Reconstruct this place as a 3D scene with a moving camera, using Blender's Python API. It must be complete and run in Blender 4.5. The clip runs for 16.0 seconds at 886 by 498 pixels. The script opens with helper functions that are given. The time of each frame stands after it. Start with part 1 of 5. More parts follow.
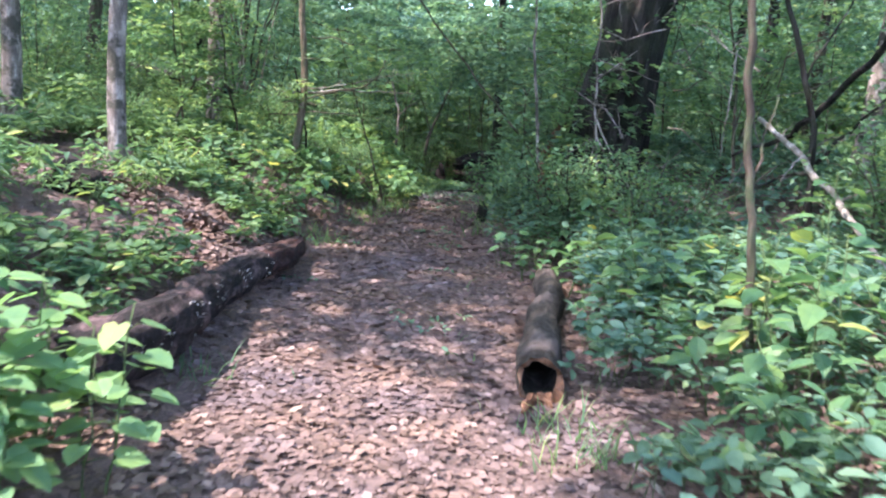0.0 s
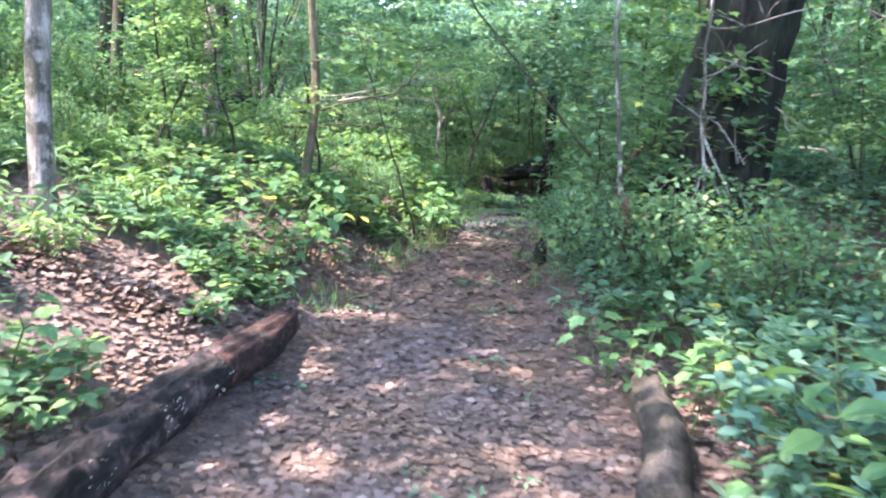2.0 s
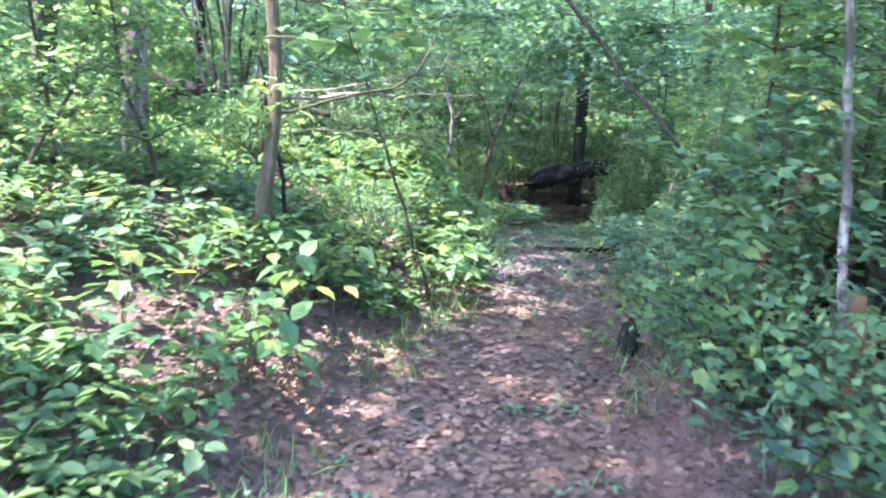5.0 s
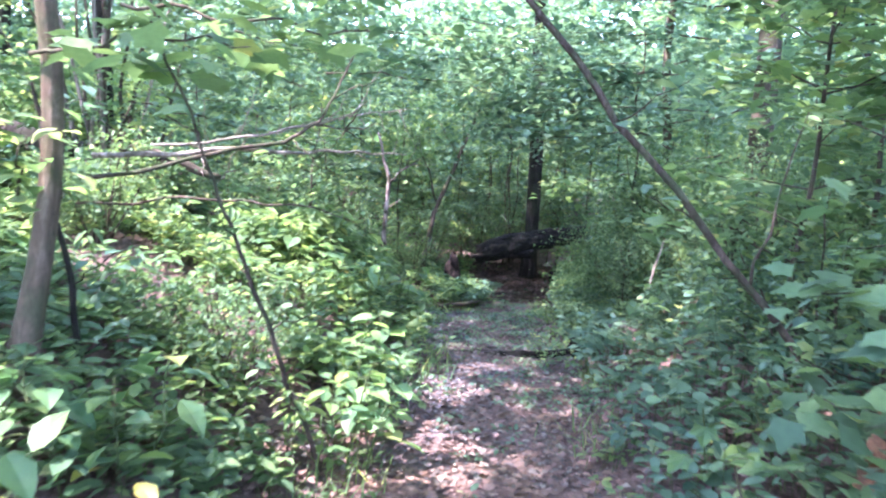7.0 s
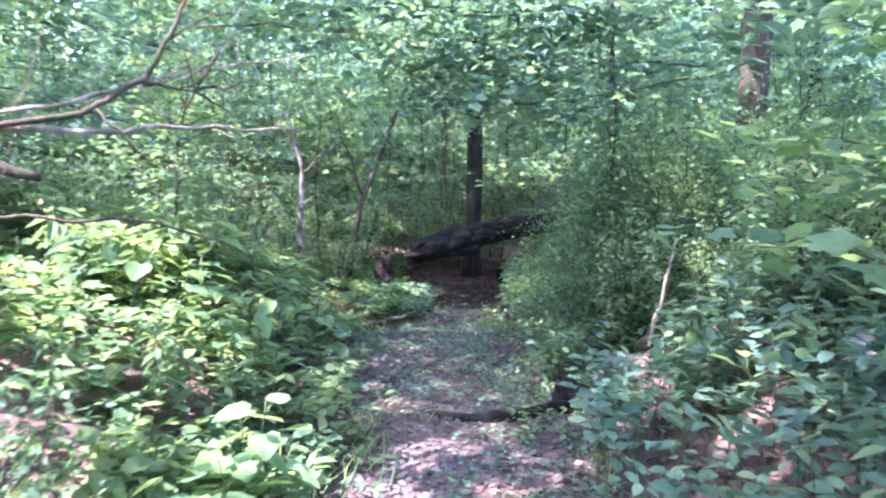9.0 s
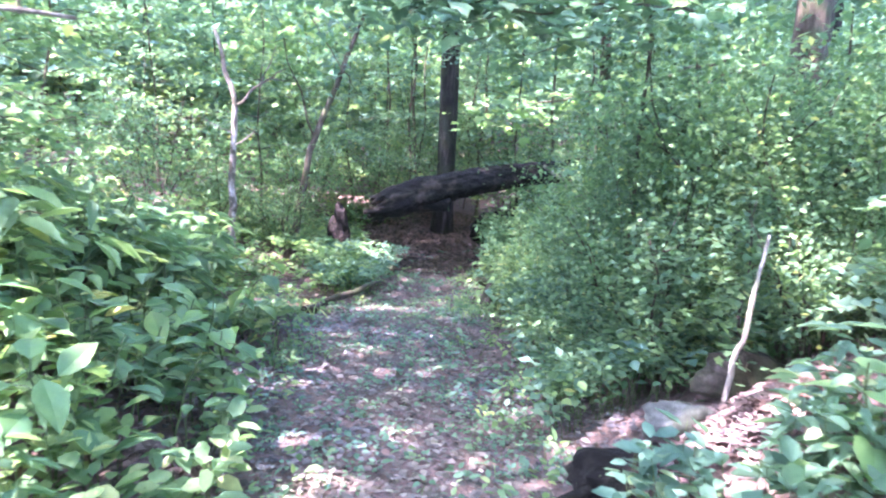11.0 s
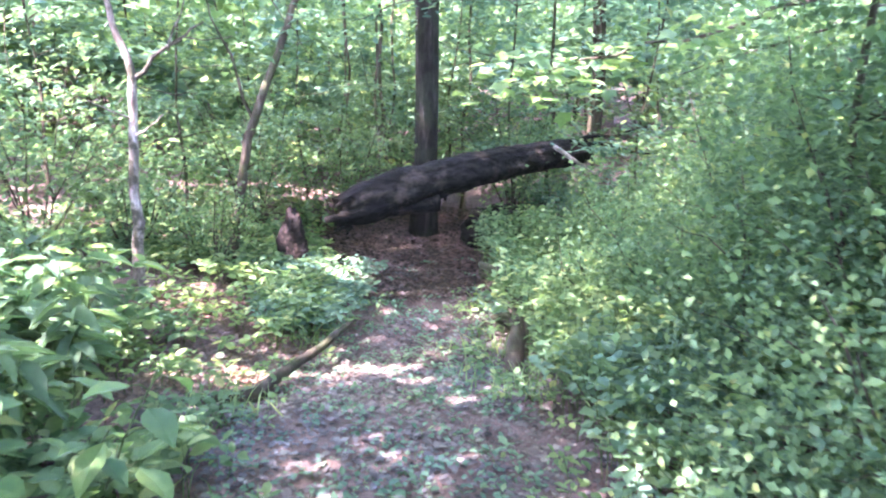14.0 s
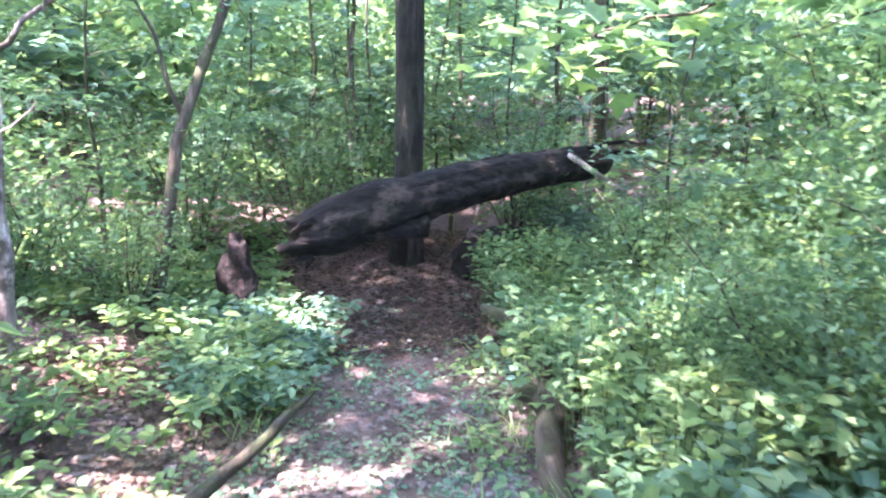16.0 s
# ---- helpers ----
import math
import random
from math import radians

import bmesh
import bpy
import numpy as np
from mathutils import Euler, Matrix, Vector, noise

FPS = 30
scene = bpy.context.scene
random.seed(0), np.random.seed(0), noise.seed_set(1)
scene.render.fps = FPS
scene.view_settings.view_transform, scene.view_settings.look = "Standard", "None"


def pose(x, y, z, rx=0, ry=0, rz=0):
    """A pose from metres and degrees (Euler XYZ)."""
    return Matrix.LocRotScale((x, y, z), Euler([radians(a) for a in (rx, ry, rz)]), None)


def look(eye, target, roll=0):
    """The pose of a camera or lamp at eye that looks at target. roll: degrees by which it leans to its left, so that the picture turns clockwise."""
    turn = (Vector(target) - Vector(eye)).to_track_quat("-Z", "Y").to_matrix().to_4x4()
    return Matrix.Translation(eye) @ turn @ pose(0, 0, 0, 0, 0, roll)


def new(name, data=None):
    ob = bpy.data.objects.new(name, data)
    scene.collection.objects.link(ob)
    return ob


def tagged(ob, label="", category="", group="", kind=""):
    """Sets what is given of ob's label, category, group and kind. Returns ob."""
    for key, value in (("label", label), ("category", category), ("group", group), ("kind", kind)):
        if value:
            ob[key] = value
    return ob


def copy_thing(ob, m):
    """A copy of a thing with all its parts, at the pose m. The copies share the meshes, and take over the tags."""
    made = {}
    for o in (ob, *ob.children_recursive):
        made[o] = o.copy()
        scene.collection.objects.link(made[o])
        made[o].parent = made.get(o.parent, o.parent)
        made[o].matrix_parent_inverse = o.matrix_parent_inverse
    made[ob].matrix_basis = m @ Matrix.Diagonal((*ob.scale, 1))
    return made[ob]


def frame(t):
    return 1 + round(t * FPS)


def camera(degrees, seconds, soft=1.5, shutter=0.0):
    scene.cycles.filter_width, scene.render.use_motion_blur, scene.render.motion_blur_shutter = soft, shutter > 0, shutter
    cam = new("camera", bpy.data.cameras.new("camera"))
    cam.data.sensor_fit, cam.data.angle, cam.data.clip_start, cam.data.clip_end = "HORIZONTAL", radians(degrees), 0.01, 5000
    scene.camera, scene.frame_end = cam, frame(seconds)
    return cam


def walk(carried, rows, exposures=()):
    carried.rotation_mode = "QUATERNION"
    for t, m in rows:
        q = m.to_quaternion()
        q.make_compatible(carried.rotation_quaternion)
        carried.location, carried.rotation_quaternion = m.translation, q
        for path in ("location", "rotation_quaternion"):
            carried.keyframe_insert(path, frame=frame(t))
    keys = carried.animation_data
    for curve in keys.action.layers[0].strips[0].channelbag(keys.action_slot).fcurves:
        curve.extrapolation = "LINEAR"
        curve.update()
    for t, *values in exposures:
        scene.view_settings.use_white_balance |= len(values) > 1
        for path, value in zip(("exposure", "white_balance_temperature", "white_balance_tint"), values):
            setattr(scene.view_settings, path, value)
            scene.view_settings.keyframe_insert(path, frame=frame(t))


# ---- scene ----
cam = camera(59.9, 16.0, soft=2.15, shutter=0.5)
SUN, SKY, EXPOSURE = 1.5, 0.15, 4.32
METRES, EYE, TILT, LEAN, TURN = 16.0, 1.506, -9.0, -3.5, 0.0
ROWS = [
    (0.0, 0.0, 0.0, 0.0, -0.0, 0.0, -0.0),
    (0.5, 0.0025, 0.0325, 0.009, 0.45, -0.05, -0.14),
    (1.0, 0.0067, 0.0684, 0.0185, 1.4, -0.04, -0.36),
    (1.5, 0.0032, 0.1031, 0.0275, 1.46, -0.03, -0.39),
    (2.0, 0.0, 0.1383, 0.0338, 3.49, -0.01, 0.21),
    (2.5, -0.0059, 0.1711, 0.0394, 3.63, -0.52, 0.57),
    (3.0, -0.008, 0.203, 0.0469, 4.27, -1.3, 0.55),
    (5.5, -0.0247, 0.3549, 0.0788, 3.29, -0.09, 0.3),
    (6.0, -0.0219, 0.3875, 0.0845, 2.18, 1.36, 0.18),
    (6.5, -0.0165, 0.4219, 0.0908, 1.47, 2.24, 0.08),
    (7.0, -0.0132, 0.4539, 0.0959, 0.18, 3.75, 0.42),
    (7.5, -0.0145, 0.4845, 0.1022, -0.96, 4.25, 1.23),
    (8.0, -0.0133, 0.5186, 0.1075, -2.38, 4.92, 2.94),
    (8.5, -0.0137, 0.552, 0.1127, -2.91, 4.76, 3.16),
    (9.0, -0.0113, 0.5876, 0.117, -4.78, 2.57, 3.39),
    (9.5, -0.0087, 0.6194, 0.1226, -5.3, 2.13, 3.49),
    (10.0, -0.0026, 0.6512, 0.1281, -5.98, 0.98, 2.54),
    (12.5, 0.0031, 0.7871, 0.1449, -8.04, -4.99, 2.4),
    (13.0, 0.0027, 0.8146, 0.1471, -8.12, -4.92, 2.34),
    (13.5, -0.0013, 0.8423, 0.1524, -10.48, -4.34, 4.14),
    (14.0, 0.0021, 0.869, 0.1572, -10.57, -4.44, 4.2),
    (14.5, 0.0047, 0.8908, 0.1576, -10.57, -4.31, 4.25),
    (15.0, 0.011, 0.9229, 0.1547, -10.92, -4.12, 4.27),
    (15.5, 0.0141, 0.9521, 0.1548, -12.24, -3.21, 4.27),
    (16.0, 0.0165, 0.9789, 0.1584, -12.28, -3.26, 4.32),
]
walk(cam, [(t, pose(0, 0, EYE, TILT, LEAN, TURN) @ pose(METRES * x, METRES * y, METRES * z, 90 + pitch, roll, yaw)) for t, x, y, z, yaw, pitch, roll in ROWS],
     exposures=[(t, EXPOSURE + e, kelvin, tint) for t, e, kelvin, tint in ((0.0, -0.55, 6350, 22), (0.5, -0.62, 6350, 21), (1.5, 0.0, 6350, 18), (2.5, 0.2, 6450, 20), (5.5, 0.55, 6050, 27), (7.0, 0.6, 6050, 37), (8.5, 0.65, 6000, 40), (10.0, 1.15, 5750, 44), (12.5, 1.75, 6350, 35), (14.0, 1.75, 6350, 43), (16.0, 1.65, 6200, 39))])

# ---- daylight: sky and one sun from the left, a little behind the walker ----
SUN_ELEVATION, SUN_AZIMUTH = radians(58), math.atan2(-0.75, -0.35)  # azimuth from +y towards +x
TO_SUN = Vector((math.sin(SUN_AZIMUTH) * math.cos(SUN_ELEVATION), math.cos(SUN_AZIMUTH) * math.cos(SUN_ELEVATION), math.sin(SUN_ELEVATION)))
world = bpy.data.worlds.new("world")
scene.world = world
world.use_nodes = True
sky = world.node_tree.nodes.new("ShaderNodeTexSky")
sky.sky_type, sky.sun_disc = "NISHITA", False
sky.sun_elevation, sky.sun_rotation = SUN_ELEVATION, SUN_AZIMUTH
background = world.node_tree.nodes["Background"]
background.inputs["Strength"].default_value = SKY
world.node_tree.links.new(sky.outputs["Color"], background.inputs["Color"])
sun = new("sun", bpy.data.lights.new("sun", "SUN"))
sun.data.energy, sun.data.angle, sun.data.color = SUN, radians(0.6), (1.0, 0.94, 0.86)
sun.matrix_world = look((-20, -10, 40), Vector((-20, -10, 40)) - TO_SUN)

# ---- materials ----
def material(name):
    m = bpy.data.materials.new(name)
    m.use_nodes = True
    return m, m.node_tree.nodes, m.node_tree.links, m.node_tree.nodes["Principled BSDF"]


def ramp(nodes, stops):
    r = nodes.new("ShaderNodeValToRGB")
    while len(r.color_ramp.elements) < len(stops):
        r.color_ramp.elements.new(0.5)
    for e, (at, colour) in zip(r.color_ramp.elements, stops):
        e.position, e.color = at, (*colour, 1)
    return r


def noise_node(nodes, links, scale, detail=5, stretch=(1, 1, 1)):
    where, mapping, tex = nodes.new("ShaderNodeTexCoord"), nodes.new("ShaderNodeMapping"), nodes.new("ShaderNodeTexNoise")
    mapping.inputs["Scale"].default_value = stretch
    tex.inputs["Scale"].default_value, tex.inputs["Detail"].default_value, tex.inputs["Roughness"].default_value = scale, detail, 0.65
    links.new(where.outputs["Object"], mapping.inputs["Vector"])
    links.new(mapping.outputs["Vector"], tex.inputs["Vector"])
    return tex


def mix_colour(nodes, links, a, b, factor, blend="MIX"):
    m = nodes.new("ShaderNodeMix")
    m.data_type, m.blend_type = "RGBA", blend
    for socket, value in ((m.inputs[6], a), (m.inputs[7], b), (m.inputs[0], factor)):
        if isinstance(value, (int, float)):
            socket.default_value = value
        elif isinstance(value, tuple):
            socket.default_value = (*value, 1)
        else:
            links.new(value, socket)
    return m.outputs[2]


def leaf_material(name, stops, translucent=0.42, rough=0.6, single=False, through_tint=(1.8, 1.75, 1.15)):
    """Leaves: each leaf its own tone, blotches at two sizes, light passing through."""
    m, nodes, links, bsdf = material(name)
    info = nodes.new("ShaderNodeObjectInfo" if single else "ShaderNodeNewGeometry")
    tone = ramp(nodes, stops)
    links.new(info.outputs["Random" if single else "Random Per Island"], tone.inputs["Fac"])
    blotch = noise_node(nodes, links, 38, 4)
    patch = noise_node(nodes, links, 1.1, 2)
    shade = ramp(nodes, [(0.3, (0.84, 0.87, 0.84)), (0.7, (1.12, 1.1, 1.05))])
    links.new(blotch.outputs["Fac"], shade.inputs["Fac"])
    wide = ramp(nodes, [(0.35, (0.78, 0.86, 0.95)), (0.65, (1.18, 1.1, 0.9))])
    links.new(patch.outputs["Fac"], wide.inputs["Fac"])
    colour = mix_colour(nodes, links, tone.outputs["Color"], shade.outputs["Color"], 1.0, "MULTIPLY")
    colour = mix_colour(nodes, links, colour, wide.outputs["Color"], 1.0, "MULTIPLY")
    links.new(colour, bsdf.inputs["Base Color"])
    bsdf.inputs["Roughness"].default_value, bsdf.inputs["Specular IOR Level"].default_value = rough, 0.22
    bump = nodes.new("ShaderNodeBump")
    bump.inputs["Strength"].default_value, bump.inputs["Distance"].default_value = 0.25, 0.004
    links.new(blotch.outputs["Fac"], bump.inputs["Height"])
    links.new(bump.outputs["Normal"], bsdf.inputs["Normal"])
    if translucent:
        glow = nodes.new("ShaderNodeBsdfTranslucent")
        links.new(mix_colour(nodes, links, colour, through_tint, 1.0, "MULTIPLY"), glow.inputs["Color"])
        mixer = nodes.new("ShaderNodeMixShader")
        mixer.inputs[0].default_value = translucent
        links.new(bsdf.outputs[0], mixer.inputs[1])
        links.new(glow.outputs[0], mixer.inputs[2])
        links.new(mixer.outputs[0], nodes["Material Output"].inputs["Surface"])
    return m


def bark_material(name, dark, light, scale=9, moss=None, stretch=(1, 1, 0.18), bump_depth=0.03, patch=(0.45, 0.62), rough=0.9):
    """Bark or old wood: furrows along the grain, lichen or bare patches, fine grain."""
    m, nodes, links, bsdf = material(name)
    furrow = noise_node(nodes, links, scale, 8, stretch)
    blot = noise_node(nodes, links, scale * 0.35, 5)
    grain = noise_node(nodes, links, scale * 9, 4, stretch)
    base = ramp(nodes, [(0.32, tuple(0.45 * c for c in dark)), (0.5, dark), (0.68, light)])
    links.new(furrow.outputs["Fac"], base.inputs["Fac"])
    colour = base.outputs["Color"]
    if moss:
        cover = ramp(nodes, [(patch[0], (0, 0, 0)), (patch[1], (1, 1, 1))])
        links.new(blot.outputs["Fac"], cover.inputs["Fac"])
        colour = mix_colour(nodes, links, colour, moss, cover.outputs["Color"])
    fine = ramp(nodes, [(0.3, (0.7, 0.7, 0.7)), (0.7, (1.25, 1.25, 1.25))])
    links.new(grain.outputs["Fac"], fine.inputs["Fac"])
    links.new(mix_colour(nodes, links, colour, fine.outputs["Color"], 1.0, "MULTIPLY"), bsdf.inputs["Base Color"])
    bsdf.inputs["Roughness"].default_value, bsdf.inputs["Specular IOR Level"].default_value = rough, 0.2
    bump = nodes.new("ShaderNodeBump")
    bump.inputs["Strength"].default_value, bump.inputs["Distance"].default_value = 1.0, bump_depth
    links.new(furrow.outputs["Fac"], bump.inputs["Height"])
    links.new(bump.outputs["Normal"], bsdf.inputs["Normal"])
    return m


def soil_material():
    m, nodes, links, bsdf = material("forest soil")
    wide, mid, fine = noise_node(nodes, links, 0.9, 4), noise_node(nodes, links, 9, 6), noise_node(nodes, links, 70, 5)
    base = ramp(nodes, [(0.3, (0.07, 0.048, 0.043)), (0.5, (0.12, 0.082, 0.075)), (0.72, (0.19, 0.132, 0.122))])
    links.new(mid.outputs["Fac"], base.inputs["Fac"])
    damp = ramp(nodes, [(0.35, (0.7, 0.7, 0.72)), (0.65, (1.2, 1.12, 1.08))])
    links.new(wide.outputs["Fac"], damp.inputs["Fac"])
    crumb = ramp(nodes, [(0.35, (0.6, 0.6, 0.6)), (0.65, (1.35, 1.3, 1.25))])
    links.new(fine.outputs["Fac"], crumb.inputs["Fac"])
    colour = mix_colour(nodes, links, base.outputs["Color"], damp.outputs["Color"], 1.0, "MULTIPLY")
    links.new(mix_colour(nodes, links, colour, crumb.outputs["Color"], 1.0, "MULTIPLY"), bsdf.inputs["Base Color"])
    bsdf.inputs["Roughness"].default_value = 0.95
    bump = nodes.new("ShaderNodeBump")
    bump.inputs["Strength"].default_value, bump.inputs["Distance"].default_value = 1.0, 0.03
    links.new(fine.outputs["Fac"], bump.inputs["Height"])
    links.new(bump.outputs["Normal"], bsdf.inputs["Normal"])
    return m


GREEN = [(0.0, (0.05, 0.1, 0.062)), (0.35, (0.078, 0.145, 0.083)), (0.7, (0.108, 0.19, 0.102)), (0.97, (0.142, 0.225, 0.11)), (1.0, (0.24, 0.27, 0.12))]
TEAL = [(0.0, (0.052, 0.11, 0.09)), (0.5, (0.082, 0.16, 0.128)), (0.9, (0.118, 0.205, 0.155)), (1.0, (0.175, 0.245, 0.145))]
FRESH = [(0.0, (0.065, 0.13, 0.072)), (0.5, (0.105, 0.185, 0.098)), (0.9, (0.155, 0.235, 0.118)), (1.0, (0.24, 0.285, 0.14))]
DEAD = [(0.0, (0.085, 0.057, 0.053)), (0.35, (0.125, 0.084, 0.081)), (0.65, (0.155, 0.104, 0.102)), (0.92, (0.195, 0.133, 0.13)), (1.0, (0.28, 0.2, 0.19))]
# near-black dead leaves: the shade under the end log, put into the colour
SHADED_DEAD = [(0.0, (0.015, 0.01, 0.008)), (0.5, (0.03, 0.02, 0.015)), (0.93, (0.055, 0.036, 0.027)), (1.0, (0.14, 0.1, 0.08))]
GREY_DEAD = [(0.0, (0.04, 0.034, 0.037)), (0.4, (0.09, 0.078, 0.083)), (0.85, (0.145, 0.128, 0.135)), (1.0, (0.24, 0.22, 0.22))]
LEAF = leaf_material("green leaf", GREEN)
LEAF_TEAL = leaf_material("blue-green leaf", TEAL)
LEAF_FRESH = leaf_material("fresh leaf", FRESH, 0.5)
LEAF_ONE = leaf_material("broad leaf", [(0.0, (0.05, 0.115, 0.06)), (0.6, (0.085, 0.165, 0.08)), (0.94, (0.13, 0.215, 0.085)), (1.0, (0.36, 0.33, 0.10))], 0.4, 0.4, single=True)
LEAF_SOFT = leaf_material("soft pale broad leaf", [(0.0, (0.105, 0.2, 0.1)), (0.6, (0.14, 0.25, 0.12)), (0.94, (0.175, 0.29, 0.13)), (1.0, (0.3, 0.33, 0.13))], 0.45, 0.5, single=True)
LITTER = leaf_material("dead leaf", DEAD, 0.12, 0.8, through_tint=(1, 0.8, 0.6))
LITTER_GREY = leaf_material("grey dead leaf", GREY_DEAD, 0.1, 0.75, through_tint=(1, 0.9, 0.8))
LITTER_SHADED = leaf_material("dead leaf darkened for shade", SHADED_DEAD, 0.05, 0.7, through_tint=(1, 0.8, 0.6))
SOIL = soil_material()
BARK_PALE = bark_material("pale bark", (0.17, 0.14, 0.125), (0.42, 0.37, 0.34), 13, (0.06, 0.055, 0.042), (1, 1, 0.3), 0.035, (0.5, 0.57))
BARK_TAN = bark_material("tan brown bark", (0.12, 0.088, 0.062), (0.26, 0.2, 0.15), 15, (0.07, 0.07, 0.04))
BARK_DARK = bark_material("dark furrowed bark", (0.013, 0.0105, 0.0095), (0.065, 0.054, 0.051), 9, (0.022, 0.025, 0.016), (1, 1, 0.14), 0.07)
BARK_MID = bark_material("brown bark", (0.055, 0.042, 0.033), (0.13, 0.10, 0.08), 16, (0.05, 0.06, 0.032))
BARK_BLACK = bark_material("blackened wood", (0.006, 0.0052, 0.0048), (0.026, 0.022, 0.02), 11, (0.055, 0.043, 0.036), (0.3, 1, 1), 0.07, (0.54, 0.7))
BARK_LOG = bark_material("peeling log bark", (0.016, 0.0125, 0.0125), (0.06, 0.043, 0.043), 13, (0.16, 0.105, 0.1), (1, 0.45, 1), 0.06, (0.53, 0.7))
BARK_RED = bark_material("reddish rotten wood", (0.035, 0.017, 0.015), (0.11, 0.054, 0.046), 16, (0.02, 0.014, 0.013), (1, 0.5, 1), 0.04, (0.52, 0.62))
FUNGUS = bark_material("white fungus", (0.5, 0.48, 0.45), (0.75, 0.72, 0.68), 60)
BARK_RINGED = bark_material("half-peeled grey log bark", (0.035, 0.028, 0.022), (0.085, 0.066, 0.052), 11, (0.085, 0.066, 0.06), (1, 0.5, 1), 0.045, (0.5, 0.64))
BARK_GREY = bark_material("grey mossy wood", (0.03, 0.025, 0.019), (0.078, 0.062, 0.05), 12, (0.034, 0.04, 0.02), (1, 0.25, 1), 0.025)
ROTTEN = bark_material("orange rotten wood", (0.15, 0.07, 0.04), (0.32, 0.18, 0.105), 22, (0.10, 0.06, 0.04), (1, 0.3, 1), 0.02)
DEADWOOD = bark_material("bleached dead wood", (0.2, 0.17, 0.145), (0.42, 0.37, 0.33), 18, (0.12, 0.115, 0.09))
STEM = bark_material("green stem", (0.07, 0.11, 0.045), (0.13, 0.17, 0.07), 40, None)
DISTANCE = bark_material("distant foliage", (0.05, 0.10, 0.06), (0.11, 0.19, 0.12), 0.6, (0.03, 0.06, 0.04), (1, 1, 1), 0.5)
STONE = bark_material("mossy dark stone", (0.10, 0.10, 0.095), (0.24, 0.235, 0.22), 7, (0.07, 0.08, 0.05), (1, 1, 1), 0.02)

# ---- shape helpers ----
rng = np.random.default_rng(7)


def hash2(i, j, seed):
    n = (i.astype(np.int64) * 374761393 + j.astype(np.int64) * 668265263 + seed * 1442695041) & 0x7FFFFFFF
    n = ((n ^ (n >> 13)) * 1274126177) & 0x7FFFFFFF
    return ((n ^ (n >> 16)) & 0xFFFF) / 65535.0


def field(x, y, size, seed=0):
    """Smooth random field between 0 and 1 with lumps of that many metres."""
    x, y = np.asarray(x, float) / size, np.asarray(y, float) / size
    i, j = np.floor(x), np.floor(y)
    u, v = x - i, y - j
    u, v = u * u * (3 - 2 * u), v * v * (3 - 2 * v)
    a, b, c, d = hash2(i, j, seed), hash2(i + 1, j, seed), hash2(i, j + 1, seed), hash2(i + 1, j + 1, seed)
    return (a * (1 - u) + b * u) * (1 - v) + (c * (1 - u) + d * u) * v


PROFILE = [(-300, 0), (-6, 0), (0, 0.02), (3.8, 0.08), (7.5, 0.12), (9.4, 0.18), (10.6, 0.28), (11.5, 0.33), (14.1, 0.33), (15.5, 0.18), (18, 0), (19.3, -0.22), (20.7, -0.28), (23, -0.25), (30, 0.1), (60, 1.5), (900, 1.5)]
MIDDLE = [(0, -0.2), (5, -0.35), (8.5, -0.38), (11, -0.05), (14, 0.3), (15.5, 0.25), (17.4, 0.45), (19.2, 0.57), (21, 1.2), (24, 1.6)]


def middle(y):
    return np.interp(y, *zip(*MIDDLE))


def half_width(y):
    """Half the trodden width of the path."""
    return np.interp(y, [0, 5, 8.5, 11, 14, 15.5, 19.2, 20, 21, 22.5, 23.5], [1.15, 0.92, 0.95, 0.72, 0.62, 0.8, 0.85, 0.72, 0.55, 0.5, 0.0])


def height(x, y):
    x, y = np.asarray(x, float), np.asarray(y, float)
    left = np.maximum(0, middle(y) - np.interp(y, [8, 10], [0.95, 0.75]) - x)
    right = np.maximum(0, x - middle(y) - 0.85)
    base = np.interp(y, *zip(*PROFILE)) + np.interp(y, [15, 17.5], [1.1, 0.9]) * np.tanh(left * np.interp(y, [15, 17.5], [0.46, 0.2]))
    steep = np.interp(y, [7.2, 9, 14.3, 15.6], [0, 1, 1, 0])
    base = base + (0.7 + 0.2 * steep) * np.tanh(right * (0.28 + 0.57 * steep))
    base = base + 0.25 * np.tanh(np.maximum(0, y - 22.3) * 0.6) * np.exp(-((x - 1.6) / 1.6) ** 2)
    return base + 0.07 * (field(x, y, 1.3, 3) - 0.5) + 0.035 * (field(x, y, 0.35, 4) - 0.5)


def mesh_of(name, verts, faces, mat, smooth=False):
    me = bpy.data.meshes.new(name)
    me.from_pydata([tuple(v) for v in verts], [], faces)
    me.materials.append(mat)
    if smooth:
        me.polygons.foreach_set("use_smooth", [True] * len(me.polygons))
    me.update()
    return me


def part(name, me, parent, label=""):
    ob = new(name, me)
    ob.parent = parent
    return tagged(ob, label)


def thing(name, at, label, category, group="", kind=""):
    ob = new(name)
    ob.location = at
    return tagged(ob, label, category, group, kind)


